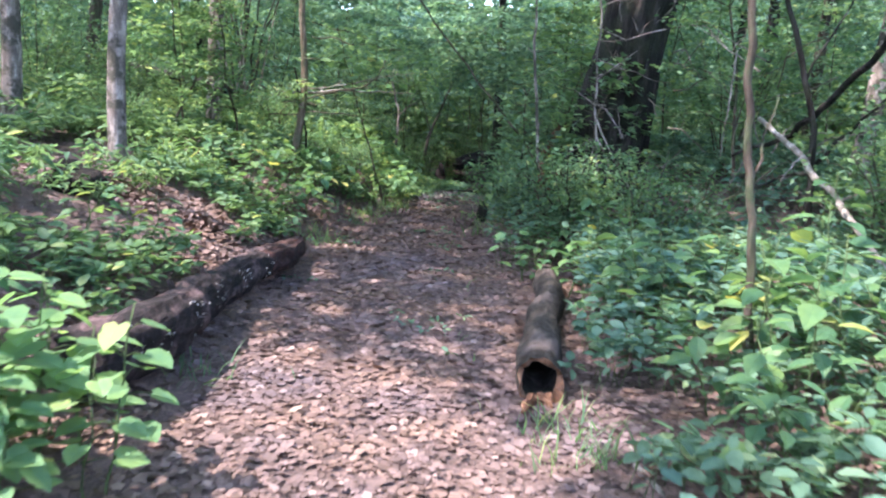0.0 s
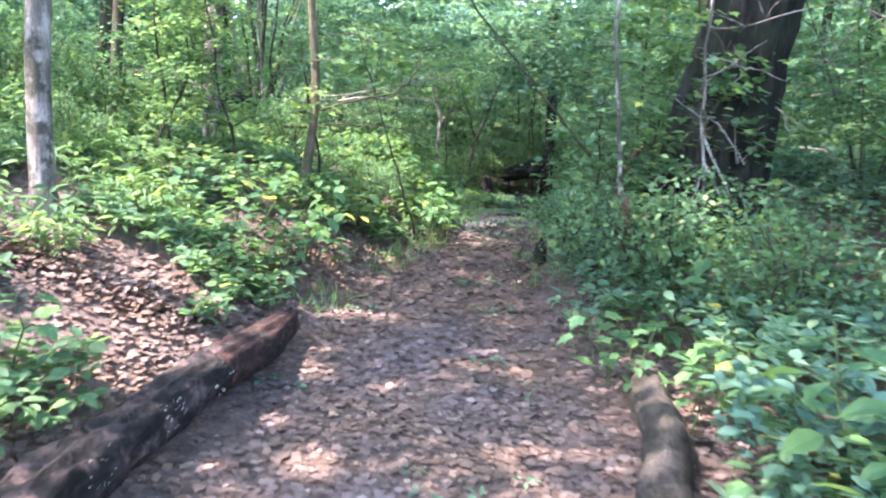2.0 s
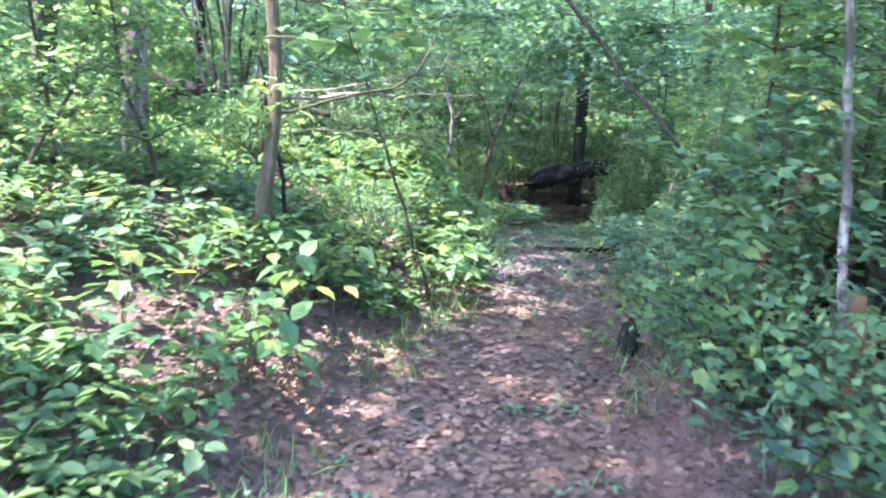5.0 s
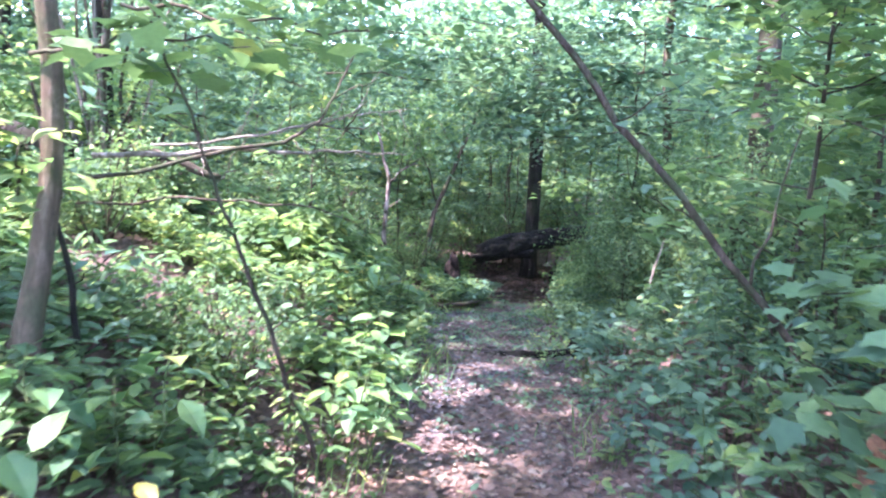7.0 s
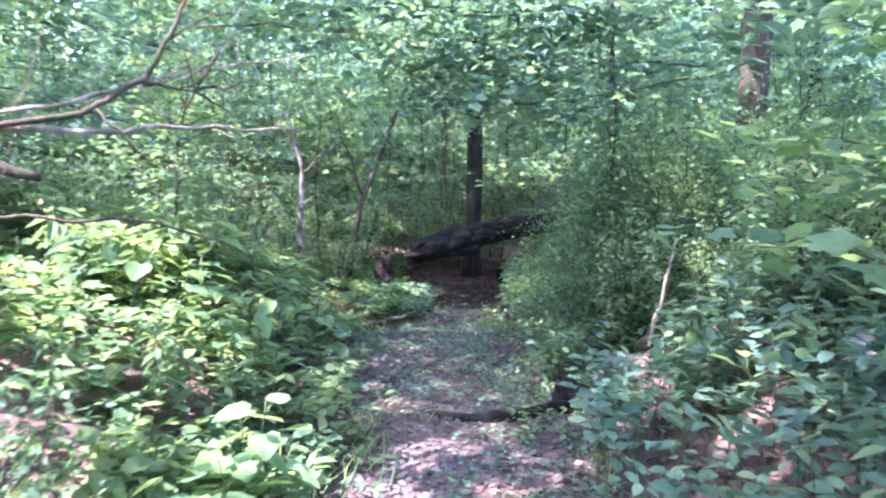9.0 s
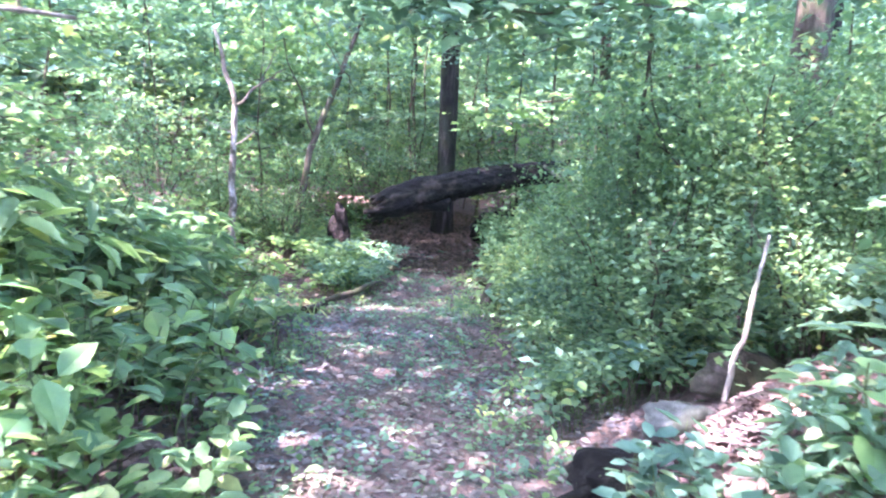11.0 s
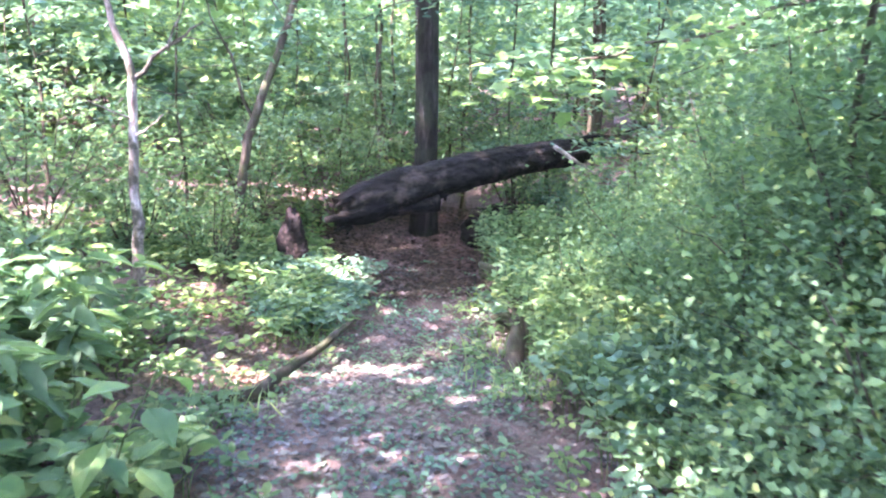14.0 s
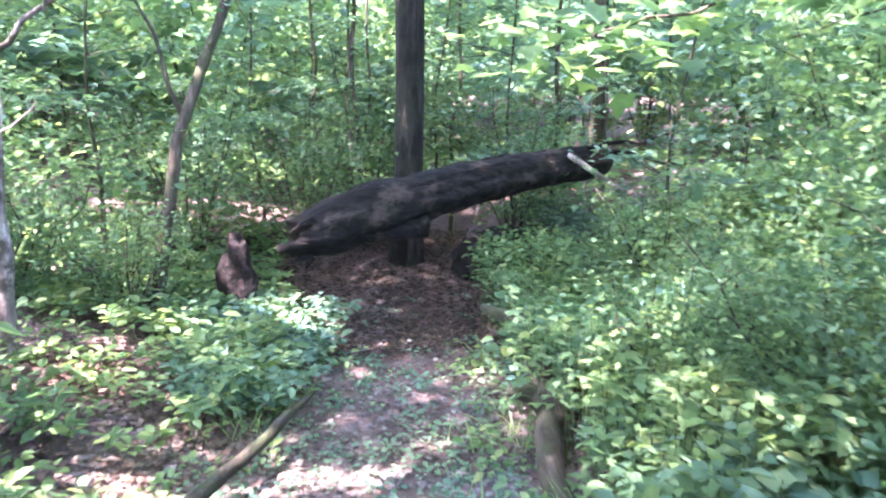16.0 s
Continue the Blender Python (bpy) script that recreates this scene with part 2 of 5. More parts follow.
# leaf outlines: length along x, width along y, slightly folded along the midrib
LEAF_SHAPES = {
    "far": ([(0, 0, 0), (0.5, 0.34, 0.07), (1, 0, -0.08), (0.5, -0.34, 0.07)], [(0, 2, 1), (0, 3, 2)]),
    "mid": ([(0, 0, 0), (0.26, 0.27, 0.06), (0.66, 0.25, 0.04), (1, 0, -0.1), (0.66, -0.25, 0.04), (0.26, -0.27, 0.06)], [(0, 3, 2, 1), (0, 5, 4, 3)]),
    "ovate": ([(0, 0, 0), (0.16, 0.2, 0.04), (0.42, 0.31, 0.07), (0.72, 0.2, 0.02), (1, 0, -0.14), (0.72, -0.2, 0.02), (0.42, -0.31, 0.07), (0.16, -0.2, 0.04), (0.42, 0, 0), (0.72, 0, -0.05)],
              [(0, 8, 2, 1), (8, 9, 3, 2), (9, 4, 3), (0, 7, 6, 8), (8, 6, 5, 9), (9, 5, 4)]),
    "heart": ([(0.06, 0, 0), (-0.06, 0.2, 0.03), (0.1, 0.42, 0.07), (0.45, 0.44, 0.05), (0.78, 0.24, 0), (1, 0, -0.1), (0.78, -0.24, 0), (0.45, -0.44, 0.05), (0.1, -0.42, 0.07), (-0.06, -0.2, 0.03), (0.5, 0, -0.02)],
              [(0, 10, 2, 1), (10, 4, 3, 2), (10, 5, 4), (0, 9, 8, 10), (10, 8, 7, 6), (10, 6, 5)]),
    "lance": ([(0, 0, 0), (0.22, 0.15, 0.05), (0.58, 0.14, 0.03), (1, 0, -0.2), (0.58, -0.14, 0.03), (0.22, -0.15, 0.05)], [(0, 3, 2, 1), (0, 5, 4, 3)]),
    "blade": ([(0, 0.025, 0), (0, -0.025, 0), (0.55, -0.02, 0), (0.55, 0.02, 0), (1, 0, -0.22)], [(0, 1, 2, 3), (3, 2, 4)]),
    "maple": ([(0, 0, 0), (-0.02, 0.36, 0.02), (0.24, 0.36, 0.05), (0.56, 0.48, 0.02), (0.62, 0.25, 0.04), (1, 0, -0.1), (0.62, -0.25, 0.04), (0.56, -0.48, 0.02), (0.24, -0.36, 0.05), (-0.02, -0.36, 0.02)],
              [(0, 2, 1), (0, 4, 3, 2), (0, 5, 4), (0, 6, 5), (0, 8, 7, 6), (0, 9, 8)]),
}


def leaf_mesh(name, shape, at, yaw, pitch, roll, size, mat):
    """One mesh of many leaves: arrays of places, turns (radians) and lengths."""
    v, faces = LEAF_SHAPES[shape]
    v = np.array(v)
    n, k = len(at), len(v)
    at, size = np.asarray(at, float), np.broadcast_to(np.asarray(size, float), (n,))
    yaw, pitch, roll = (np.broadcast_to(np.asarray(a, float), (n,)) for a in (yaw, pitch, roll))
    x, y, z = (v[None, :, i] * size[:, None] for i in range(3))
    c, s = np.cos(roll)[:, None], np.sin(roll)[:, None]
    y, z = y * c - z * s, y * s + z * c
    c, s = np.cos(pitch)[:, None], np.sin(pitch)[:, None]
    x, z = x * c - z * s, x * s + z * c
    c, s = np.cos(yaw)[:, None], np.sin(yaw)[:, None]
    x, y = x * c - y * s, x * s + y * c
    points = np.stack([x, y, z], -1) + at[:, None, :]
    lens = np.array([len(f) for f in faces])
    flat = np.array([i for f in faces for i in f])
    me = bpy.data.meshes.new(name)
    me.vertices.add(n * k)
    me.vertices.foreach_set("co", points.astype(np.float32).ravel())
    loops = (flat[None, :] + (np.arange(n) * k)[:, None]).astype(np.int32).ravel()
    me.loops.add(len(loops))
    me.loops.foreach_set("vertex_index", loops)
    starts = (np.concatenate([[0], np.cumsum(lens)[:-1]])[None, :] + (np.arange(n) * len(flat))[:, None]).astype(np.int32).ravel()
    me.polygons.add(len(starts))
    me.polygons.foreach_set("loop_start", starts)
    me.materials.append(mat)
    me.update(calc_edges=True)
    return me


def tube_data(points, radii, sides=10, rough=0.0, seed=0, caps=True, ridges=0.0):
    """Vertices and faces of a tapered, bent, uneven round stem along points."""
    points = [Vector(p) for p in points]
    verts, faces = [], []
    side = Vector((1, 0, 0)) if abs((points[-1] - points[0]).normalized().x) < 0.8 else Vector((0, 1, 0))
    for i, p in enumerate(points):
        way = (points[min(i + 1, len(points) - 1)] - points[max(i - 1, 0)]).normalized()
        u = (side - way * side.dot(way)).normalized()
        side, w = u, way.cross(u)
        for k in range(sides):
            a = 2 * math.pi * k / sides
            r = radii[i]
            if rough:
                q = Vector((math.cos(a) * 1.7 + seed * 7.1, math.sin(a) * 1.7, i * 0.33))
                r *= 1 + rough * (noise.noise(q) + 0.5 * noise.noise(q * 2.7))
            if ridges:
                q = Vector((math.cos(a) * 4.5, math.sin(a) * 4.5, p.z * 0.9))
                r *= 1 + ridges * (1 - 3.2 * abs(noise.noise(q))) + 0.4 * ridges * noise.noise(q * 3.3)
            verts.append(p + (u * math.cos(a) + w * math.sin(a)) * r)
    for i in range(len(points) - 1):
        for k in range(sides):
            a, b = i * sides + k, i * sides + (k + 1) % sides
            faces.append((a, b, b + sides, a + sides))
    if caps:
        faces.append(tuple(reversed(range(sides))))
        faces.append(tuple(range(len(verts) - sides, len(verts))))
    return verts, faces


def bend(a, b, steps, sag=0.0, wander=0.0, seed=0):
    """Points from a to b with a sag and a random wander."""
    a, b = Vector(a), Vector(b)
    out = []
    for i in range(steps + 1):
        f = i / steps
        p = a.lerp(b, f)
        w = wander * math.sin(math.pi * f) ** 0.5 if 0 < f < 1 else 0
        p += Vector([w * noise.noise(Vector((f * 3.1 + seed * 5.3, k * 9.7, seed))) for k in range(3)])
        p.z -= sag * 4 * f * (1 - f)
        out.append(p)
    return out


def taper(a, b, steps, power=1.0):
    return [a + (b - a) * (i / steps) ** power for i in range(steps + 1)]


def joined(pieces):
    verts, faces = [], []
    for v, f in pieces:
        n = len(verts)
        verts += v
        faces += [tuple(i + n for i in g) for g in f]
    return verts, faces


def on_ground(x, y, dz=0.0):
    return Vector((x, y, float(height(x, y)) + dz))


# ---- ground: one sheet to the horizon ----
def ground_sheet():
    xs = np.concatenate([-np.geomspace(700, 12.4, 26), np.arange(-12, 12.01, 0.15), np.geomspace(12.4, 700, 26)])
    ys = np.concatenate([-np.geomspace(700, 4.4, 26), np.arange(-4, 32.01, 0.15), np.geomspace(32.4, 900, 26)])
    gx, gy = np.meshgrid(xs, ys)
    gz = height(gx, gy)
    verts = np.stack([gx, gy, gz], -1).reshape(-1, 3)
    w = len(xs)
    i, j = np.meshgrid(np.arange(w - 1), np.arange(len(ys) - 1))
    a = (j * w + i).ravel()
    me = mesh_of("ground", verts, np.stack([a, a + 1, a + w + 1, a + w], -1).tolist(), SOIL, True)
    tagged(new("ground", me), "dark brown forest soil with a trodden path", "ground", kind="structure")


ground_sheet()

# ---- sunlit openings in the canopy: where the light reaches (x, y, z, half-widths) ----
OPENINGS = []
OPENINGS += [(-0.75, 3.6, 0.1, 1.1, 0.9), (-0.5, 2.9, 0.1, 1.0, 0.6), (0.6, 3.4, 0.1, 0.45, 0.25), (-0.9, 4.6, 0.1, 0.35, 0.3), (-2.9, 6.8, 0.45, 0.7, 0.5), (-0.05, 7.6, 0.1, 0.16, 0.2), (-0.4, 6.7, 0.1, 0.2, 0.15), (-2.1, 6.8, 0.3, 0.3, 0.25), (-1.2, 8.2, 0.2, 0.5, 0.22), (-2.6, 10.6, 0.6, 0.35, 0.4), (-2.9, 9.8, 0.6, 0.4, 0.3), (-1.8, 9.8, 0.4, 0.22, 0.2)]
OPENINGS += [(-1.1, 10.2, 0.3, 0.25, 0.2), (-0.23, 9.9, 0.2, 0.13, 0.12), (-0.5, 12.9, 0.6, 0.45, 0.5), (-1.6, 12.5, 0.6, 0.6, 0.5), (-0.74, 14.5, 0.35, 0.22, 0.25), (-1.8, 13.2, 0.7, 0.85, 0.65), (-1.15, 13.9, 0.5, 0.6, 0.5), (0.5, 19.25, -0.2, 0.46, 0.3), (1.0, 20.7, -0.25, 0.18, 0.1), (-1.4, 22.3, 0.3, 0.45, 0.5), (-1.05, 20.3, 0.1, 0.4, 0.3), (2.2, 4.2, 0.7, 0.8, 0.9)]
OPENINGS += [(-1.25, 2.4, 0.7, 0.8, 0.75), (2.0, 2.7, 0.5, 0.55, 0.5), (-3.15, 7.6, 1.4, 0.5, 0.5), (-3.55, 12, 2.4, 0.5, 0.6), (-4.78, 8.6, 1.6, 0.35, 0.4), (2.7, 5.6, 0.9, 0.4, 0.5), (1.45, 3.75, 1.5, 0.12, 0.2), (3.9, 24, 0.4, 0.5, 0.4), (-0.9, 13.1, 2.2, 0.3, 0.2), (-1.18, 20.6, 1.6, 0.3, 0.3), (-0.35, 18.9, -0.05, 0.35, 0.28)]
OPENINGS += [(-2.3, 8.7, 0.4, 0.8, 0.55), (-1.65, 9.4, 0.4, 0.5, 0.45), (-2.1, 7.5, 0.3, 0.5, 0.4), (-0.9, 10.9, 0.4, 0.3, 0.3), (1.75, 7.6, 0.6, 0.3, 0.3)]
OPENINGS += [(-1.95, 5.6, 0.2, 0.5, 0.7), (-1.35, 7.0, 0.25, 0.3, 0.45), (-1.5, 10.0, 0.45, 0.5, 0.4), (-0.5, 11.8, 0.4, 0.4, 0.4), (-2.1, 10.7, 0.5, 0.35, 0.3), (-0.8, 10.7, 0.3, 0.3, 0.2)]
OPENINGS += [(-1.65, 2.85, 0.5, 0.5, 0.4), (1.5, 2.3, 0.4, 0.4, 0.3)]
OPENINGS += [(-0.9, 19.5, 0.1, 0.4, 0.3), (-0.7, 18.2, 0.05, 0.25, 0.2)]
OPENINGS += [(-2.3, 9.9, 0.8, 0.5, 0.35), (-1.5, 9.0, 0.7, 0.3, 0.2), (-1.05, 9.95, 0.4, 0.35, 0.2), (-2.1, 6.2, 0.5, 0.75, 0.55), (-0.6, 11.6, 0.55, 0.8, 0.6), (-1.2, 14.9, 0.5, 0.4, 0.4), (1.9, 3.2, 0.6, 0.6, 0.5), (0.5, 16.0, 3.1, 1.05, 0.5), (-0.3, 21.3, 1.3, 0.4, 0.35), (2.3, 19.6, 1.4, 0.4, 0.3)]


def open_to_sun(x, y, z):
    """True where the canopy leaves a gap for the sunbeam through (x, y, z)."""
    k = (z - 0.3) / TO_SUN.z
    gx, gy = x - TO_SUN.x * k, y - TO_SUN.y * k
    lumps = 0.6 * field(gx, gy, 1.5, 21) + 0.4 * field(gx, gy, 0.55, 22)
    bright = 0.1 * np.clip((-gx - 1.3) / 1.6, 0, 1) * np.clip((gy - 7) / 3, 0, 1) * np.clip((17 - gy) / 2, 0, 1) + 0.02 * np.clip((gx - 2.4) / 1.5, 0, 1) + 0.02 + 0.15 * np.clip((gy - 22.5) / 1.5, 0, 1) * (np.abs(gx - 0.8) < 3) + 0.06 * np.clip((-gx - 0.4) / 0.6, 0, 1) * np.clip((gy - 14) / 2, 0, 1)
    gap = (lumps > 0.74 - bright * 1.25) & (np.abs(gx - middle(gy)) > half_width(gy) + 0.5) & ~((gy > 20.6) & (gy < 23.2) & (np.abs(gx - 1.6) < 2.2)) & ~((gy > 14.6) & (gy < 22) & (gx > 1.2) & (gx < 5.5)) & ~((gy > 7.5) & (gy < 12.5) & (gx > 0.6) & (gx < 4.5))
    for ox, oy, oz, rx, ry in OPENINGS:
        ko = (oz - 0.3) / TO_SUN.z
        px, py = ox - TO_SUN.x * ko, oy - TO_SUN.y * ko
        edge = 0.75 + 0.5 * field(gx, gy, 0.3, 23)
        gap |= ((gx - px) / rx) ** 2 + ((gy - py) / ry) ** 2 < edge
    return gap


# ---- trees: trunk, limbs and crown ----
def spray(center, spread, count, r):
    """Random points in a flattened ball."""
    d = r.normal(size=(count, 3))
    d /= np.linalg.norm(d, axis=1)[:, None]
    d *= r.random(count)[:, None] ** 0.45
    return np.asarray(center) + d * np.asarray(spread)


TREES = []


def tree(name, base, lean, low_r, top_r, tall, bark, label, rough=0.2, sides=14, flare=1.35, crown=True, ridges=0.0):
    """A forest tree: bent tapered trunk with root flare, limbs under the crown."""
    x, y = base
    z = float(height(x, y)) - 0.12
    ob = thing(name, (x, y, z), label, "tree", "trees of the wood")
    steps = 60 if ridges else 26
    seed = len(TREES) + 1
    points = bend((0, 0, 0), (lean[0] * tall, lean[1] * tall, tall), steps, 0, 0.24, seed)
    radii = [(low_r + (top_r - low_r) * (i / steps)) * (1 + (flare - 1) * math.exp(-i * tall / steps / 0.35)) for i in range(steps + 1)]
    trunk = part("trunk", mesh_of("trunk", *tube_data(points, radii, sides, rough, seed, ridges=ridges), bark, True), ob)
    r = np.random.default_rng(100 + seed)
    for k in range(5):
        f = 0.62 + 0.07 * k
        start = points[int(f * steps)]
        a = r.random() * 6.28
        reach = 1.6 + 1.6 * r.random()
        end = start + Vector((math.cos(a) * reach, math.sin(a) * reach, 1.2 + r.random()))
        part("limb", mesh_of("limb", *tube_data(bend(start, end, 8, 0.1, 0.25, seed + k), taper(radii[int(f * steps)] * 0.5, 0.012, 8), 7), bark, True), trunk)
    if crown:
        TREES.append((ob, x + lean[0] * tall, y + lean[1] * tall, z))
    return ob


def canopy():
    """Crowns: leaves between 7 and 13 m over the whole walk, each with the tree nearest to it. Two more leaf sheets are
    added for shade.
    """
    n = 74000
    z = 7 + 6 * rng.random(n)
    gx, gy = -8 + 21 * rng.random(n), rng.uniform(-5, 29, n)
    k = (z - 0.3) / TO_SUN.z
    x, y = gx + TO_SUN.x * k, gy + TO_SUN.y * k
    keep = ~open_to_sun(x, y, z) & (rng.random(n) < np.interp(gy, [8, 12], [0.84, 1.0])) & (np.abs(gx - 2.5) < 9 + 3 * field(gy, gy, 1.5, 77))
    x, y, z = x[keep], y[keep], z[keep]
    near = np.argmin(np.stack([(x - t[1]) ** 2 + (y - t[2]) ** 2 for t in TREES]), axis=0)
    for i, (ob, tx, ty, tz) in enumerate(TREES):
        m = near == i
        if m.sum() < 20:
            continue
        at = np.stack([x[m] - ob.location.x, y[m] - ob.location.y, z[m] - ob.location.z], -1)
        c = len(at)
        part("crown", leaf_mesh("crown", "far", at, rng.random(c) * 6.28, rng.normal(0, 0.45, c), rng.normal(0, 0.45, c), rng.uniform(0.19, 0.31, c), LEAF), ob)

    # closer leaves, added out of view to shade the trodden path and the log at its end
    n = 12000
    z = 7 + 5 * rng.random(n)
    gy = rng.uniform(6, 24, n)
    gx = middle(gy) + rng.uniform(-1.1, 1, n) * np.interp(gy, [6.9, 7, 12.3, 12.4, 20, 21], [1, 3.3, 3.3, 1, 1, 2])
    wide = np.interp(gy, [6.9, 7, 12.3, 12.4, 20.5, 20.6], [0.3, 1, 1, 0.1, 0.1, 0.5])
    over = (gx > middle(gy) - 1.1) & (rng.random(n) < wide)
    z, gx, gy = z[over], gx[over], gy[over]
    k = (z - 0.3) / TO_SUN.z
    at = np.stack([gx + TO_SUN.x * k, gy + TO_SUN.y * k, z], -1)
    at = at[~open_to_sun(at[:, 0], at[:, 1], at[:, 2])]
    c = len(at)
    me = leaf_mesh("path_canopy", "far", at, rng.random(c) * 6.28, rng.normal(0, 0.45, c), rng.normal(0, 0.45, c), rng.uniform(0.19, 0.31, c), LEAF)
    tagged(new("path_canopy", me), "unseen roof of leaves added to shade the path", "canopy", kind="stuff")
    # the roof of leaves goes on, looser and coarser, added to shade the wood around
    n = 46000
    z = 8 + 6 * rng.random(n)
    gx, gy = rng.uniform(-26, 30, n), rng.uniform(-12, 52, n)
    k = (z - 0.3) / TO_SUN.z
    x, y = gx + TO_SUN.x * k, gy + TO_SUN.y * k
    inner = (np.abs(gx - 2.5) < 8.5) & (gy > -5) & (gy < 28)
    keep = ~inner & ((gy > 28) | ((np.abs(gx - 2.5) > 8.5) & (gy > 9))) & (field(gx, gy, 2.6, 78) > 0.3)
    at = np.stack([x, y, z], -1)[keep]
    c = len(at)
    me = leaf_mesh("woodland_canopy", "far", at, rng.random(c) * 6.28, rng.normal(0, 0.45, c), rng.normal(0, 0.45, c), rng.uniform(0.36, 0.56, c), LEAF)
    tagged(new("woodland_canopy", me), "loose roof of leaves added to shade the wood", "canopy", kind="stuff")


tree("tree", (-4.8, 8.6), (0.01, 0), 0.10, 0.05, 11, BARK_PALE, "slender pale-barked tree standing in undergrowth")
tree("tree", (-3.15, 7.6), (-0.01, 0.0), 0.085, 0.05, 11, BARK_PALE, "slender pale grey tree with sunlit bark")
tree("tree", (-3.5, 12.0), (-0.05, 0), 0.115, 0.06, 12, BARK_PALE, "slim grey-brown tree leaning slightly over undergrowth")
tree("tree", (-2.08, 10.7), (0.05, 0), 0.048, 0.028, 8, BARK_TAN, "thin pale brown tree with a forked stem", flare=1.7)
tree("tree", (1.84, 9.0), (0.15, 0.02), 0.40, 0.25, 14, BARK_DARK, "massive old tree with dark furrowed bark", 0.14, 72, 1.5, ridges=0.085)
tree("tree", (3.9, 18.0), (0.03, 0), 0.17, 0.10, 12, BARK_MID, "mossy brown tree behind a dense bush")
tree("tree", (1.6, 23.4), (0.0, 0), 0.145, 0.09, 13, BARK_DARK, "dark straight tree behind the fallen log")
tree("tree", (-9.0, 20.0), (0.02, 0), 0.17, 0.09, 13, BARK_MID, "grey-brown tree in the sunlit wood")
tree("tree", (4.85, 9.0), (0.06, 0), 0.11, 0.06, 11, BARK_PALE, "pale tree among tangled dead branches")
tree("tree", (-6.4, 3.2), (0.0, 0), 0.13, 0.07, 12, BARK_MID, "brown tree beside the path")
tree("tree", (5.6, 2.2), (0.0, 0), 0.14, 0.07, 12, BARK_MID, "brown tree beside the path")
for px, py, pr in [(-6.5, 15.5, 0.1), (-7.5, 24, 0.14), (5.6, 28, 0.13), (7.5, 18.5, 0.15), (6.2, 13.2, 0.09), (9.5, 26, 0.16), (-11.5, 13, 0.12), (-12, 28, 0.17), (-1.2, -4, 0.14), (8.5, 7.5, 0.13)]:
    tree("tree", (px, py), (rng.normal(0, 0.03), rng.normal(0, 0.03)), pr, pr * 0.55, 12, BARK_MID if pr < 0.14 else BARK_DARK, "brown forest tree deep in the undergrowth", flare=1.4)
canopy()

# ---- fallen logs ----
def log_thing(name, ends, radii, mat, label, rough=0.14, steps=34, sides=22, seed=1, wander=0.12, category="log"):
    ob = thing(name, ends[0], label, category)
    pts = bend((0, 0, 0), Vector(ends[1]) - Vector(ends[0]), steps, 0, wander, seed)
    bark = part("bark", mesh_of("bark", *tube_data(pts, taper(radii[0], radii[1], steps), sides, rough, seed, ridges=0.07), mat, True), ob)
    for k in range(4):
        p = pts[6 + 7 * k]
        e = p + Vector((0.16 * math.cos(k * 2.2), 0.05, 0.14 + 0.05 * math.sin(k)))
        part("branch_stub", mesh_of("branch_stub", *tube_data(bend(p, e, 4, 0, 0.02, k), taper(0.03, 0.016, 4), 7, 0.2, k), mat, True), bark)
    return ob, pts


left_log, left_line = log_thing("fallen_log", ((-1.56, 3.25, 0.36), (-1.36, 7.45, 0.28)), (0.165, 0.09), BARK_LOG, "dark fallen log with peeling bark beside the path", 0.26, steps=48, sides=36, seed=3)

part("rotten_end", mesh_of("rotten_end", *tube_data(left_line[33:], [r * 1.04 for r in taper(0.118, 0.093, 15)], 36, 0.26, 3, ridges=0.09), BARK_RED, True), left_log, "reddish rotten end with the bark gone")
flecks = np.random.default_rng(77)
spots = [left_line[int(k)] for k in flecks.choice([3, 4, 5, 6, 7, 11, 12, 13, 18, 19, 26, 27, 32, 33], 130)]
angle = flecks.normal(0.25, 0.4, 130)
ring = np.array([0.165 - 0.075 * s.y / 4.2 for s in spots]) * 1.03
at = np.array([tuple(s) for s in spots]) + np.stack([ring * np.cos(angle), flecks.normal(0, 0.06, 130), ring * np.sin(angle)], -1)
fungus = part("fungus", leaf_mesh("fungus", "heart", at, flecks.random(130) * 0.6 - 0.3, flecks.normal(0.9, 0.3, 130), flecks.normal(0, 0.4, 130), flecks.uniform(0.008, 0.024, 130), FUNGUS), left_log, "small white flecks of fungus")
tagged(fungus, "small white flecks of fungus", kind="stuff")


